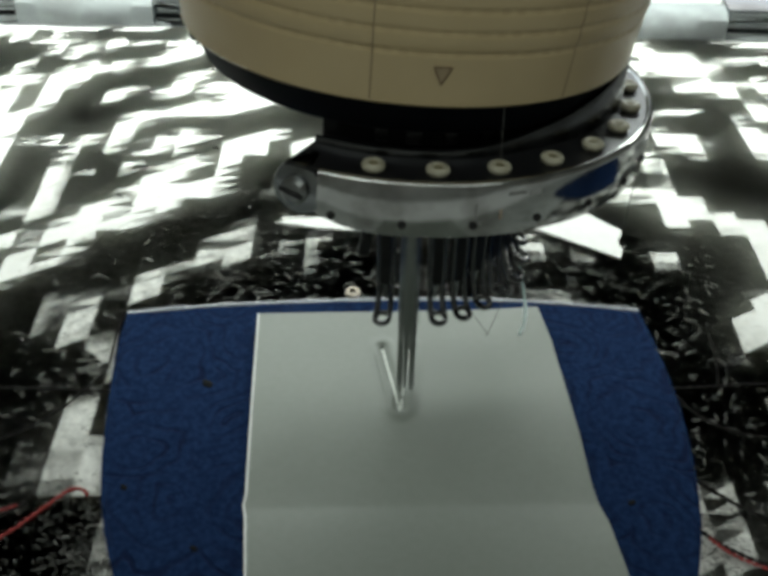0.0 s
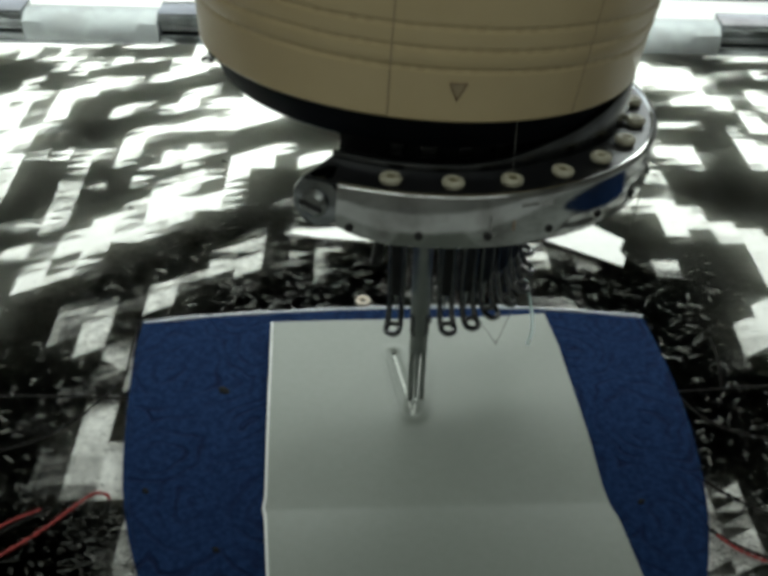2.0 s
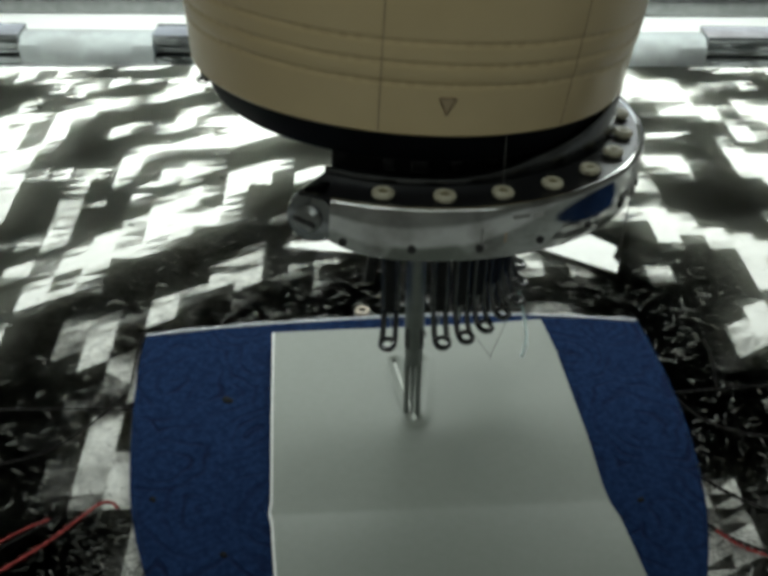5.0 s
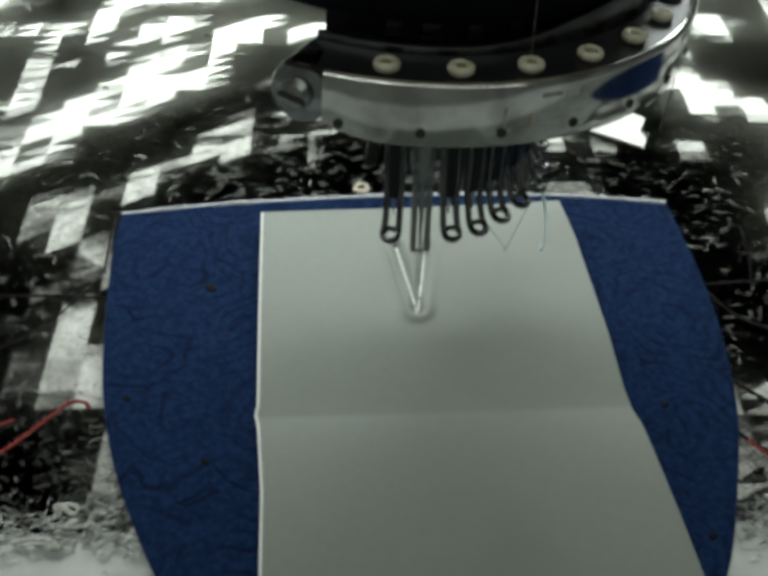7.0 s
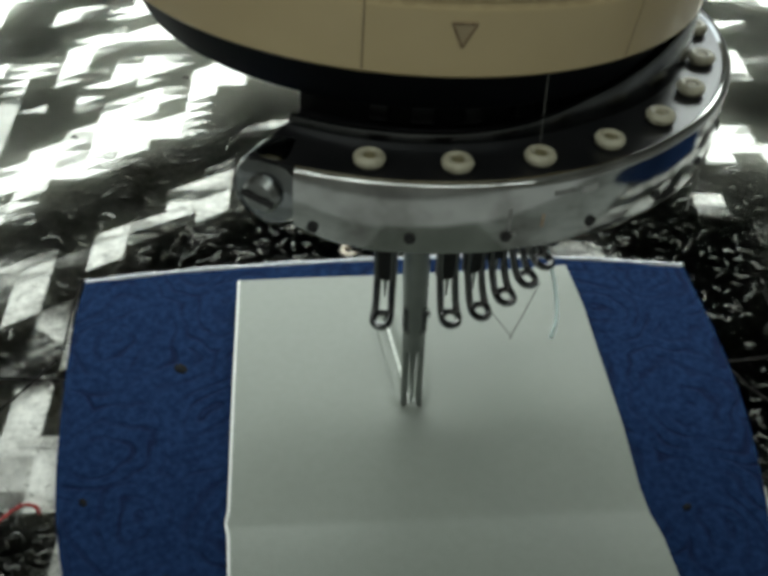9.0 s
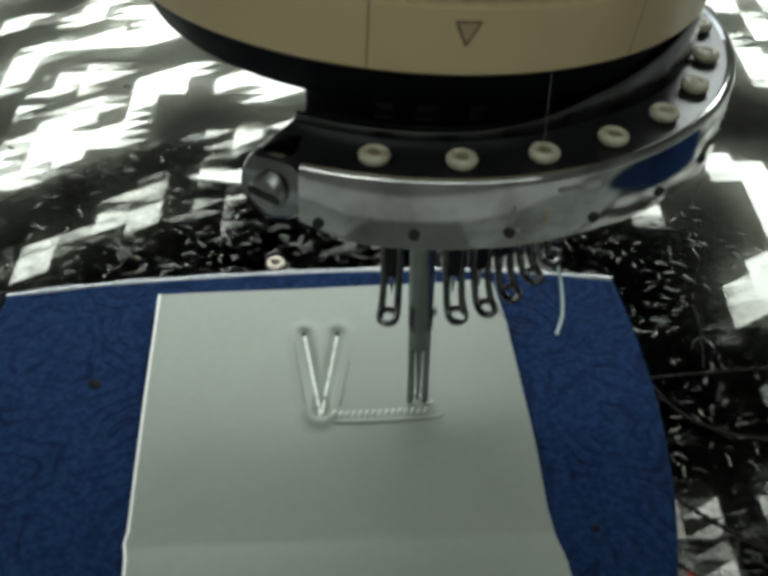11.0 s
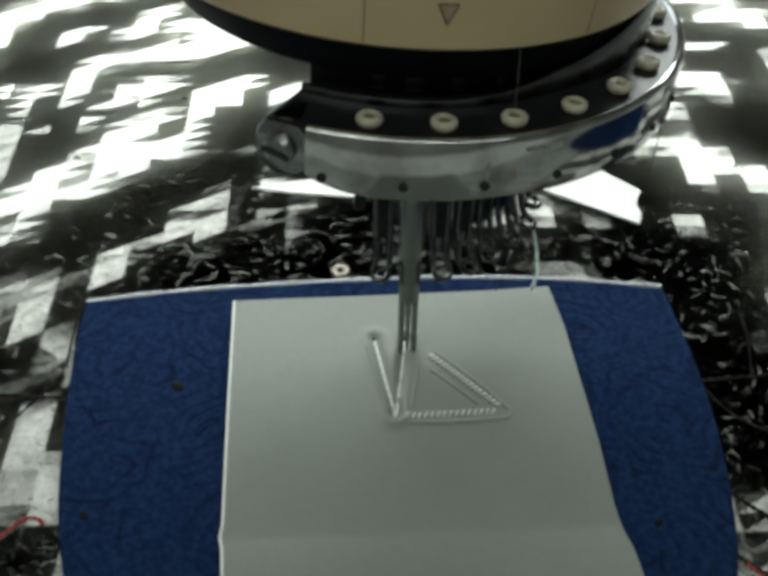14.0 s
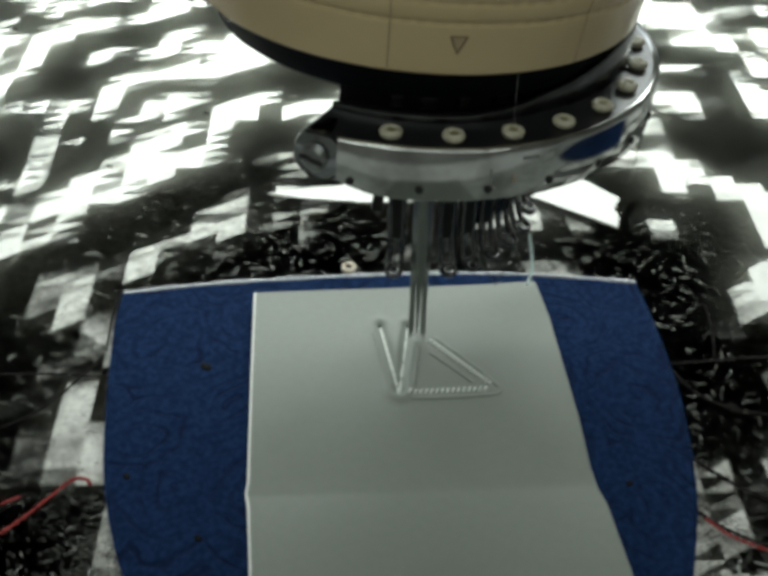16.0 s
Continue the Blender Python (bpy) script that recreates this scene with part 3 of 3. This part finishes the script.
for name, mat, label, count in (("pale_lint", LINT, "pale lint fibres stuck all over the backing", 2600), ("dark_lint", DARK_LINT, "dark lint fibres stuck all over the backing", 1100)):
    bm = bmesh.new()
    for k in range(count):
        x, y = rng.gauss(-0.010, 0.072), rng.gauss(-0.02, 0.055)
        if not (-0.2 < x < 0.2 and -0.094 < y < 0.085) or (abs(x + 0.009) < 0.074 and y < 0.012) or (mat is DARK_LINT and math.hypot(x + 0.01, y + 0.04) > 0.112):
            continue
        a, n1 = rng.uniform(0, math.pi), rng.uniform(0.0010, 0.0042)
        p = Vector((x, y, -0.0013 + 0.0010 * (noise.noise(Vector((x, y, 0)) * 22) + 0.5 * noise.noise(Vector((x, y, 0)) * 60))))
        d = Vector((math.cos(a), math.sin(a) * 0.8, 0)) * n1
        tube([p, p + d * 0.5 + Vector((rng.uniform(-0.0006, 0.0006), rng.uniform(-0.0006, 0.0006), rng.uniform(0, 0.0006))), p + d], rng.uniform(0.00005, 0.00010), 4, bm=bm)
    carried(part(name, bm, mat), label, "lint")["kind"] = "stuff"
bm = bmesh.new()
for k in range(900):
    s = rng.choice((-1, 1))
    y = -0.096 + abs(rng.gauss(0, 0.016))
    edge_x = (0.0755 if s > 0 else -0.0865) - s * max(0.0, -0.045 - y) * 0.30
    x = edge_x + s * abs(rng.gauss(0, 0.014))
    a, n1 = rng.uniform(0, math.pi), rng.uniform(0.0008, 0.0026)
    p = Vector((x, y, -0.0008))
    d = Vector((math.cos(a), math.sin(a) * 0.7, 0)) * n1
    tube([p, p + d * 0.5 + Vector((rng.uniform(-0.0005, 0.0005), rng.uniform(-0.0005, 0.0005), rng.uniform(0, 0.0005))), p + d], rng.uniform(0.00005, 0.00013), 4, bm=bm)
carried(part("shed_lint", bm, DARK_LINT), "dark lint gathered beside the lower edges of the panel", "lint")["kind"] = "stuff"
for k, (x, y) in enumerate(((-0.109, 0.077), (0.0565, 0.0388), (-0.168, 0.177), (-0.0775, 0.111), (-0.0975, 0.2045))):
    big = 2.0 if k == 4 else 0.75
    pts = [Vector(p) * big for p in ((0, 0, 0), (0.0012, 0.0006, 0.0004), (0.002, -0.0003, 0.0003), (0.0026, 0.0004, 0.0))]
    ob = part("lint_speck", tube(smooth_line(pts, 3), 0.00042 * big, 5), BLACK_THREAD)
    ob.location = (x, y, -0.0004)
    carried(ob, "dark speck of lint on the backing", "lint", "lint specks")

# ---- the embroidery head ----
head = tagged(new("embroidery_machine"), "cream and chrome turret embroidery machine with one working needle", "embroidery machine")
DOME = pose(-0.0041, 0.0077, 0.1007, -6.29, 3.89)
TURRET = pose(-0.0040, 0.0052, 0.09, -5.60, 3.03) @ Matrix.Translation((0, 0, -0.09))


def casing_radius(z):
    """The casing's radius at a height: it widens upwards, with three shallow rounded grooves."""
    r = 0.0561 + 0.00150 * min(1.0, z / 0.014) + 0.0018 * max(0.0, min(1.0, (z - 0.012) / 0.022))
    for g in (0.0118, 0.0162, 0.0208):
        r -= 0.00030 * math.exp(-((z - g) / 0.00055) ** 2)
    return r


CAP = [(0.0490, -0.0008), (0.0546, -0.0006), (0.0556, -0.0002)] + [(casing_radius(k * 0.00035), k * 0.00035) for k in range(1, 75)] + [(0.0591, 0.036), (0.0595, 0.05), (0.0595, 0.11), (0.053, 0.135), (0.02, 0.14), (0.0001, 0.14)]
part("casing", lathe(CAP, steps=128, m=DOME), CREAM, head, "cream enamelled round casing with three shallow grooves")
for a in (-10.3, 34.3):
    pts = [DOME @ Vector(((casing_radius(k * 0.0005) + 0.00002) * math.sin(radians(a)), -(casing_radius(k * 0.0005) + 0.00002) * math.cos(radians(a)), k * 0.0005)) for k in range(1, 100)]
    part("seam", tube(pts, 0.00018, 6), GROOVE, head, "brown vertical seam in the casing")
# the shading of each groove is put into a strip of darker colour
for z in (0.0118, 0.0162, 0.0208):
    part("groove_line", lathe([(casing_radius(z + d) + 0.00003 - abs(d) * 0.04, z + d) for d in (-0.0006, -0.0003, 0.0, 0.0003, 0.0006)], steps=96, m=DOME), GROOVE_SHADE, head, "faint brown shade painted into the groove")
tri = [(0, -0.0019), (0.0018, 0.0019), (-0.0018, 0.0019)]


def on_casing(x, z, lift):
    r = casing_radius(z)
    return DOME @ Vector((x, -math.sqrt(r * r - x * x) - lift, z))


bm = bmesh.new()
for s in range(3):
    a, b = tri[s], tri[(s + 1) % 3]
    tube([on_casing(0.0042 + a[0] + (b[0] - a[0]) * k / 4, 0.0071 + a[1] + (b[1] - a[1]) * k / 4, 0.00001) for k in range(5)], 0.00026, 5, bm=bm)
part("arrow_mark", bm, INK, head, "small faded brown triangle outline")
bm = bmesh.new()
bm.faces.new([bm.verts.new(on_casing(0.0042 + x * 0.8, 0.0073 + z * 0.8, 0.0001)) for x, z in tri])
part("arrow_fill", bm, GROOVE, head, "faded brown fill of the arrow mark")
part("rim", lathe([(0.020, 0.003), (0.020, -0.0084), (0.0485, -0.0086), (0.0500, -0.0084), (0.0508, -0.0078), (0.0542, -0.0007), (0.049, 0.003)], steps=96, m=DOME), RIM, head, "blue-black rim under the casing")
part("rim_catch", box(0.0030, 0.0022, 0.0016, DOME @ around(-66, 0.0550, -0.0012), 0.0004), DARK_STEEL, head, "small dark catch at the casing's lower edge")
part("arm", box(0.085, 0.55, 0.09, pose(0, 0.30, 0.20 + 0.017), 0.01), CREAM, head, "cream arm of the machine behind the casing")

part("work_lamp", box(0.54, 0.11, 0.012, pose(0, 0.22, 0.20 + 0.004), 0.003), TABLE, head, "long white lamp housing under the arm")

# the black neck, flat on its open side, and the turret's ring
A0, A1 = -26.3, 140.0
R1 = 0.0635
neck = bmesh.new()
rows = []
for z in (0.0764, 0.1000):
    rows.append([neck.verts.new(TURRET @ Vector((0.0441 * math.sin(a), -0.0441 * math.cos(a), z))) for a in (radians(A0 - 0.8 + 186 * k / 48) for k in range(49))])
for k in range(49):
    neck.faces.new((rows[0][k], rows[0][(k + 1) % 49], rows[1][(k + 1) % 49], rows[1][k]))
neck.faces.new(rows[0]), neck.faces.new(rows[1])
part("neck", neck, BLACK, head, "black recessed neck between casing and ring")
for a, w in ((0, 0.004), (10.5, 0.003), (22, 0.0035), (-9, 0.003)):
    part("guide_block", box(w, 0.003, 0.005, TURRET @ around(a, 0.0446, 0.0889), 0.0004), DARK_STEEL, head, "dark thread guide in the neck")


def ring_strip(profile_at, steps=110, a0=A0, a1=A1):
    """A closed profile that may change with the angle, carried round the turret's axis, with end caps."""
    bm = bmesh.new()
    rings = []
    for k in range(steps + 1):
        a = a0 + (a1 - a0) * k / steps
        ra = radians(a)
        rings.append([bm.verts.new(TURRET @ Vector((r * math.sin(ra), -r * math.cos(ra), z))) for r, z in profile_at(a)])
    for p, q in zip(rings, rings[1:]):
        for j in range(len(p)):
            bm.faces.new((p[j], q[j], q[(j + 1) % len(p)], p[(j + 1) % len(p)]))
    bm.faces.new(rings[0]), bm.faces.new(rings[-1])
    return bm


def band_low(a):
    return 0.0753 + 0.000016 * max(0.0, -6.0 - a) ** 2


def band_profile(a):
    low = band_low(a)
    return [(0.0610, low + 0.0002), (R1 - 0.0006, low), (R1 - 0.0001, low + 0.0003), (R1, low + 0.0008), (R1, 0.0872), (R1 - 0.0002, 0.0878), (R1 - 0.0007, 0.0883), (R1 - 0.0013, 0.0884), (0.0620, 0.0881), (0.0610, 0.0873)]


def lip_profile(a):
    s = max(0.0, min(1.0, (a - 5) / 70))
    r = 0.0500 + 0.000130 * max(0.0, min(40.0, a - 34))
    h = 0.0892 + 0.0118 * s * s * (1.6 - 0.6 * s)
    return [(r, 0.0865), (r, h - 0.0006), (r - 0.0003, h - 0.0001), (r - 0.0009, h), (r - 0.0014, h - 0.0003), (r - 0.0014, 0.0865)]


part("ring_band", ring_strip(band_profile, 110, -18.8), CHROME, head, "worn chrome band of the turret ring")
part("ring_plate", ring_strip(lambda a: [(0.0430, 0.0838), (0.0609, 0.0838), (0.0619, 0.0878), (0.0430, 0.0873)]), PLATE, head, "black top plate of the turret ring")
part("under_plate", ring_strip(lambda a: [(0.012, band_low(a) + 0.0012), (0.0609, band_low(a) + 0.0012), (0.0609, 0.0837), (0.012, 0.0837)], 90, -18.7), BLACK, head, "dark underside of the turret")
part("inner_lip", ring_strip(lip_profile, 90, A0 + 0.6, 132), LIPSTEEL, head, "grey steel lip that rises round the turret")


def guide_knob():
    bm = lathe([(0.0001, 0.0030), (0.0010, 0.0030), (0.0012, 0.0036), (0.0019, 0.0038), (0.0024, 0.0035), (0.0026, 0.0030), (0.0024, 0.0022), (0.0019, 0.0018), (0.0020, 0.0), (0.0001, 0.0)], steps=24)
    return bm


for k in range(10):
    a = -8.84 + 13.60 * k
    knob = part("guide_knob", guide_knob(), KNOB, head, "ivory ceramic thread guide")
    knob.matrix_basis = TURRET @ around(a, 0.05753, 0.0859) @ pose(0, 0, 0, 0, 0, 37 * k)
    part("knob_screw", lathe([(0.0001, 0.0036), (0.0009, 0.0035), (0.0010, 0.0029), (0.0001, 0.0029)], steps=12), KNOB_HOLE, knob, "dark screw in the knob")
for k in range(10):
    a = -15.87 + 13.83 * k
    bm = lathe([(0.0001, 0.0006), (0.0009, 0.0006), (0.0010, 0.0), (0.0001, 0.0)], steps=14)
    hole = part("set_screw", bm, HOLE, head, "black set screw hole in the chrome band")
    hole.matrix_basis = TURRET @ around(a, R1 + 0.00005, 0.0785) @ pose(0, 0, 0, 90) @ pose(0, 0, -0.0003)
for a, z, w, h, mat, label in ((20.3, 0.0855, 0.0042, 0.0009, DARK_MARK, "faint dark worn print"), (24.2, 0.0852, 0.0030, 0.0014, FAINT_MARK, "faint grey worn print"),
                               (17.2, 0.0807, 0.0005, 0.0024, RUST, "short rust-coloured tick"), (12.0, 0.0815, 0.0005, 0.0044, DARK_MARK, "dark scratch across the band"), (12.6, 0.0789, 0.0016, 0.0006, DARK_MARK, "dark smear beside a set screw")):
    part("worn_mark", box(w, 0.0001, h, TURRET @ around(a, R1 + 0.00002, z - h / 2)), mat, head, label, smooth=False)

# the clamp screw at the open end of the ring
SCREW = TURRET @ around(-23.5, 0.0600, 0.0821) @ pose(0, 0, 0, 84) @ Matrix.Scale(1.2, 4)
bm = lathe([(0.0001, 0.0030), (0.0024, 0.0030), (0.0026, 0.0022), (0.0036, 0.0021), (0.0047, 0.0017), (0.0052, 0.0005), (0.0052, -0.0045), (0.0001, -0.0045)], steps=32, m=SCREW)
screw = part("clamp_screw", bm, CLAMP, head, "round grey steel clamp screw")
part("screw_head", lathe([(0.0001, 0.0042), (0.0019, 0.0040), (0.0026, 0.0032), (0.0026, 0.0024), (0.0001, 0.0024)], steps=24, m=SCREW), STEEL, screw, "bright slotted screw head")
part("screw_slot", box(0.0046, 0.0008, 0.0004, SCREW @ pose(0, 0, 0.0041, 0, 0, -12)), HOLE, screw, "slot of the screw")
part("end_block", ring_strip(lambda a: [(0.0442, 0.0793), (0.0565, 0.0793), (0.0580, 0.0808), (0.0580, 0.0837), (0.0442, 0.0837)], 8, A0 + 0.3, -18.8), PLATE, head, "dark end block of the ring", smooth=False)
part("screw_seat", tube([SCREW @ Vector((0, 0, -0.0090)), SCREW @ Vector((0, 0, -0.0045))], 0.0040, 16), PLATE, screw, "dark seat behind the screw")


# needle feet round the turret; the one in front works
FX, FY, FR = -0.0012, 0.0223, 0.0413


def foot_prongs(length, toe, gap=0.0016, r=0.00068, eye=True):
    """Two flat-set prongs down from z = length to a toe that bends out towards -y and ends in a level eye."""
    def side(s):
        return [(s * gap, 0.0, length), (s * gap, 0.0, 0.0125), (s * gap, -0.10 * toe, 0.0085), (s * gap, -0.32 * toe, 0.0045), (s * gap * 1.05, -0.60 * toe, 0.0018)]
    left, right = side(-1), side(1)
    loop = [(-gap * 1.05, -1.00 * toe, 0.0008), (-gap * 0.72, -1.25 * toe, 0.0005), (0, -1.36 * toe, 0.0004), (gap * 0.72, -1.25 * toe, 0.0005), (gap * 1.05, -1.00 * toe, 0.0008)]
    bm = tube(smooth_line([*left, *loop, *right[::-1]], 5), r, 8)
    if eye:
        arc = [(gap * 1.05 * math.sin(a), -0.92 * toe + gap * 1.0 * math.cos(a), 0.0012) for a in (radians(d) for d in range(-90, 91, 20))]
        tube(arc, r * 0.85, 8, bm=bm)
    return bm


def needle_foot(a, z, inward):
    foot = part("needle_foot", foot_prongs(0.030, 0.0047, 0.0018, 0.00088), DARK_STEEL, head, "oiled steel presser foot with a U-shaped toe")
    foot.matrix_basis = Matrix.Translation((FX, FY, 0)) @ around(a, FR - 0.0062 - inward, z)
    part("foot_holder", box(0.0052, 0.0026, 0.062 - (z - 0.023) * 0.9, pose(0, 0.0006, 0.0098), 0.0006), BLACK, foot, "black flat holder")
    part("needle", tube([(0, 0, 0.030), (0, 0, 0.010), (0, 0, 0.004)], 0.00045, 6, taper=[0.0007, 0.0006, 0.0002]), STEEL, foot, "thin steel needle")
    return foot


for a, z in ((-12.1, 0.0202), (11.4, 0.0204), (22.3, 0.0205), (32.3, 0.0220), (42.5, 0.0235), (52.0, 0.0248), (62.0, 0.0265), (72.0, 0.0283), (82.0, 0.0300)):
    needle_foot(a, z, 0.00025 * max(0.0, a - 55.0))
part("spring_clip", box(0.0028, 0.0030, 0.030, pose(-0.0149, -0.0220, 0.0490, 0, 8, 0), 0.0006), BLACK, head, "black clip hanging under the ring")

# the working foot and needle bar
NEEDLE = (-0.0027, -0.0278)
bar = part("needle_bar", lathe([(0.0001, 0.100), (0.0027, 0.100), (0.0027, 0.030), (0.0021, 0.027), (0.0021, 0.022), (0.0001, 0.022)], steps=24), STEEL, head, "dull steel needle bar that works up and down")
part("working_foot", foot_prongs(0.030, 0.0008, 0.0017, 0.00080, False), STEEL, bar, "working presser foot")
part("bar_clamp", box(0.0052, 0.0046, 0.0075, pose(0, 0, 0.0285), 0.0007), DARK_STEEL, bar, "dark needle clamp")
part("clamp_bolt", tube([(0.0024, 0, 0.0325), (0.0034, 0, 0.0325)], 0.0007, 8), DARK_STEEL, bar, "clamp bolt")
part("needle", tube([(0, 0, 0.024), (0, 0, 0.008), (0, 0, 0.0005)], 0.0005, 8, taper=[0.0009, 0.0005, 0.00025]), STEEL, bar, "bright needle")

# upper threads from the neck down past the ring
for pts in ([TURRET @ Vector(p) for p in ((0.0176, -0.0515, 0.1050), (0.0192, -0.0488, 0.0878))], [(0.0530, -0.0210, 0.0795), (0.0532, -0.0205, 0.070), (0.0533, -0.0195, 0.0560)],
            [(0.0150, -0.0200, 0.0276), (0.0203, -0.0200, 0.0190), (0.0206, -0.0200, 0.0186), (0.0208, -0.0200, 0.0192), (0.0255, -0.0200, 0.0365)]):
    part("upper_thread", tube(smooth_line(pts, 6), 0.00010, 5), DARK_LINT, head, "thin hanging thread")

part("thread_tail", tube(smooth_line([(0.0315, 0.0010, 0.0262), (0.0322, -0.0080, 0.0225), (0.0316, -0.0160, 0.0208), (0.0294, -0.0223, 0.0205)], 8), 0.00045, 6), CYAN_THREAD, head, "pale cyan thread tail hanging from a foot")

# the window behind
window = tagged(new("window_1"), "wide daylight window in the wall behind the machine", "window", kind="structure")
for sx, sz, x, z in ((2.0, 0.05, 0, 0.2), (2.0, 0.05, 0, 1.25), (0.05, 1.0, -0.975, 0.25), (0.05, 1.0, 0.975, 0.25), (0.04, 1.0, 0, 0.25)):
    part("window_frame", box(sx, 0.06, sz, pose(x, 1.7, z), 0.004), TABLE, window)


# ---- what moves ----
# seconds and metres: the frame's travel
SHIFT = [
    (0, 0.00162, -0.00135),
    (0.5, 0.00193, -0.00141),
    (1, 0.00389, -0.00091),
    (1.5, 0.00397, 0.00009),
    (2, 0.00224, 0.00054),
    (2.5, 0.00227, 0.00149),
    (3, 0.00395, 0.00271),
    (3.5, 0.00417, 0.00286),
    (6, 0.00386, 0.00596),
    (6.5, 0.00402, 0.00653),
    (7, 0.00355, 0.00658),
    (7.5, 0.00325, 0.00695),
    (8, 0.00463, 0.00773),
    (8.5, 0.00475, 0.00823),
    (9, 0.00280, 0.00883),
    (9.4, 0.00315, 0.01078),
    (10, -0.01283, 0.01135),
    (10.5, -0.02531, 0.01055),
    (11, -0.01978, 0.00294),
    (11.5, -0.01237, -0.00330),
    (12, -0.00386, -0.01252),
    (12.5, -0.00037, -0.01645),
    (13, -0.00093, -0.01627),
    (13.5, -0.00101, -0.01555),
    (14, -0.00052, -0.01480),
    (14.5, -0.00167, -0.01540),
    (15, -0.00234, -0.01500),
    (15.5, -0.00227, -0.01410),
    (16, -0.00271, -0.01381),
]
# seconds and the height of the needle's foot at those moments
STROKE = [(0, 0.0030), (0.5, 0.0030), (1, 0.0015), (1.5, 0.0015), (2, 0.0010), (2.5, 0.0010), (3, 0.0012), (3.5, 0.0010), (3.7, 0.0265), (6, 0.0268), (6.5, 0.0272), (7, 0.0270), (7.5, 0.0005), (8, 0.0015), (8.5, 0.0025), (9, 0.0018), (9.2, 0.0140), (11.5, 0.0010), (12, 0.0050), (12.5, 0.0080), (13, 0.0095), (13.5, 0.0060), (14, 0.0010), (14.5, 0.0090), (15, 0.0015), (15.5, 0.0055), (16, 0.0060)]


def motions():
    travel = [(t, Vector((x, y, 0))) for t, x, y in SHIFT]
    for ob in CARRIED:
        rest = ob.matrix_basis.copy()
        walk(ob, [(t, Matrix.Translation(d) @ rest) for t, d in travel])
    rows = []
    high, low = 0.0270, 0.0012
    marks = dict(STROKE)
    for k in range(161):
        t = k / 10
        base = marks.get(t)
        if base is not None and 0.004 < base < 0.02 and t < 16.0:
            rows += [(t - 0.014, base + 0.0045), (t, base), (t + 0.014, base - 0.0045)]
        else:
            rows.append((t, low if base is None else base))
        if t < 16.0:
            swing = high if rows[-1][1] < 0.012 else low
            rows.append((t + 1 / 30, swing))
    walk(bar, [(t, pose(NEEDLE[0], NEEDLE[1], z)) for t, z in rows])
    for ob, place, t in STITCHES:
        up = Matrix.Translation(place)
        if t is None:
            walk(ob, [(0, up), (SCENE_SECONDS, up)])
        else:
            down = Matrix.Translation(place - Vector((0, 0, 0.0022)))
            walk(ob, [(0, down), (t - 0.1, down), (t, up), (SCENE_SECONDS, up)])


motions()
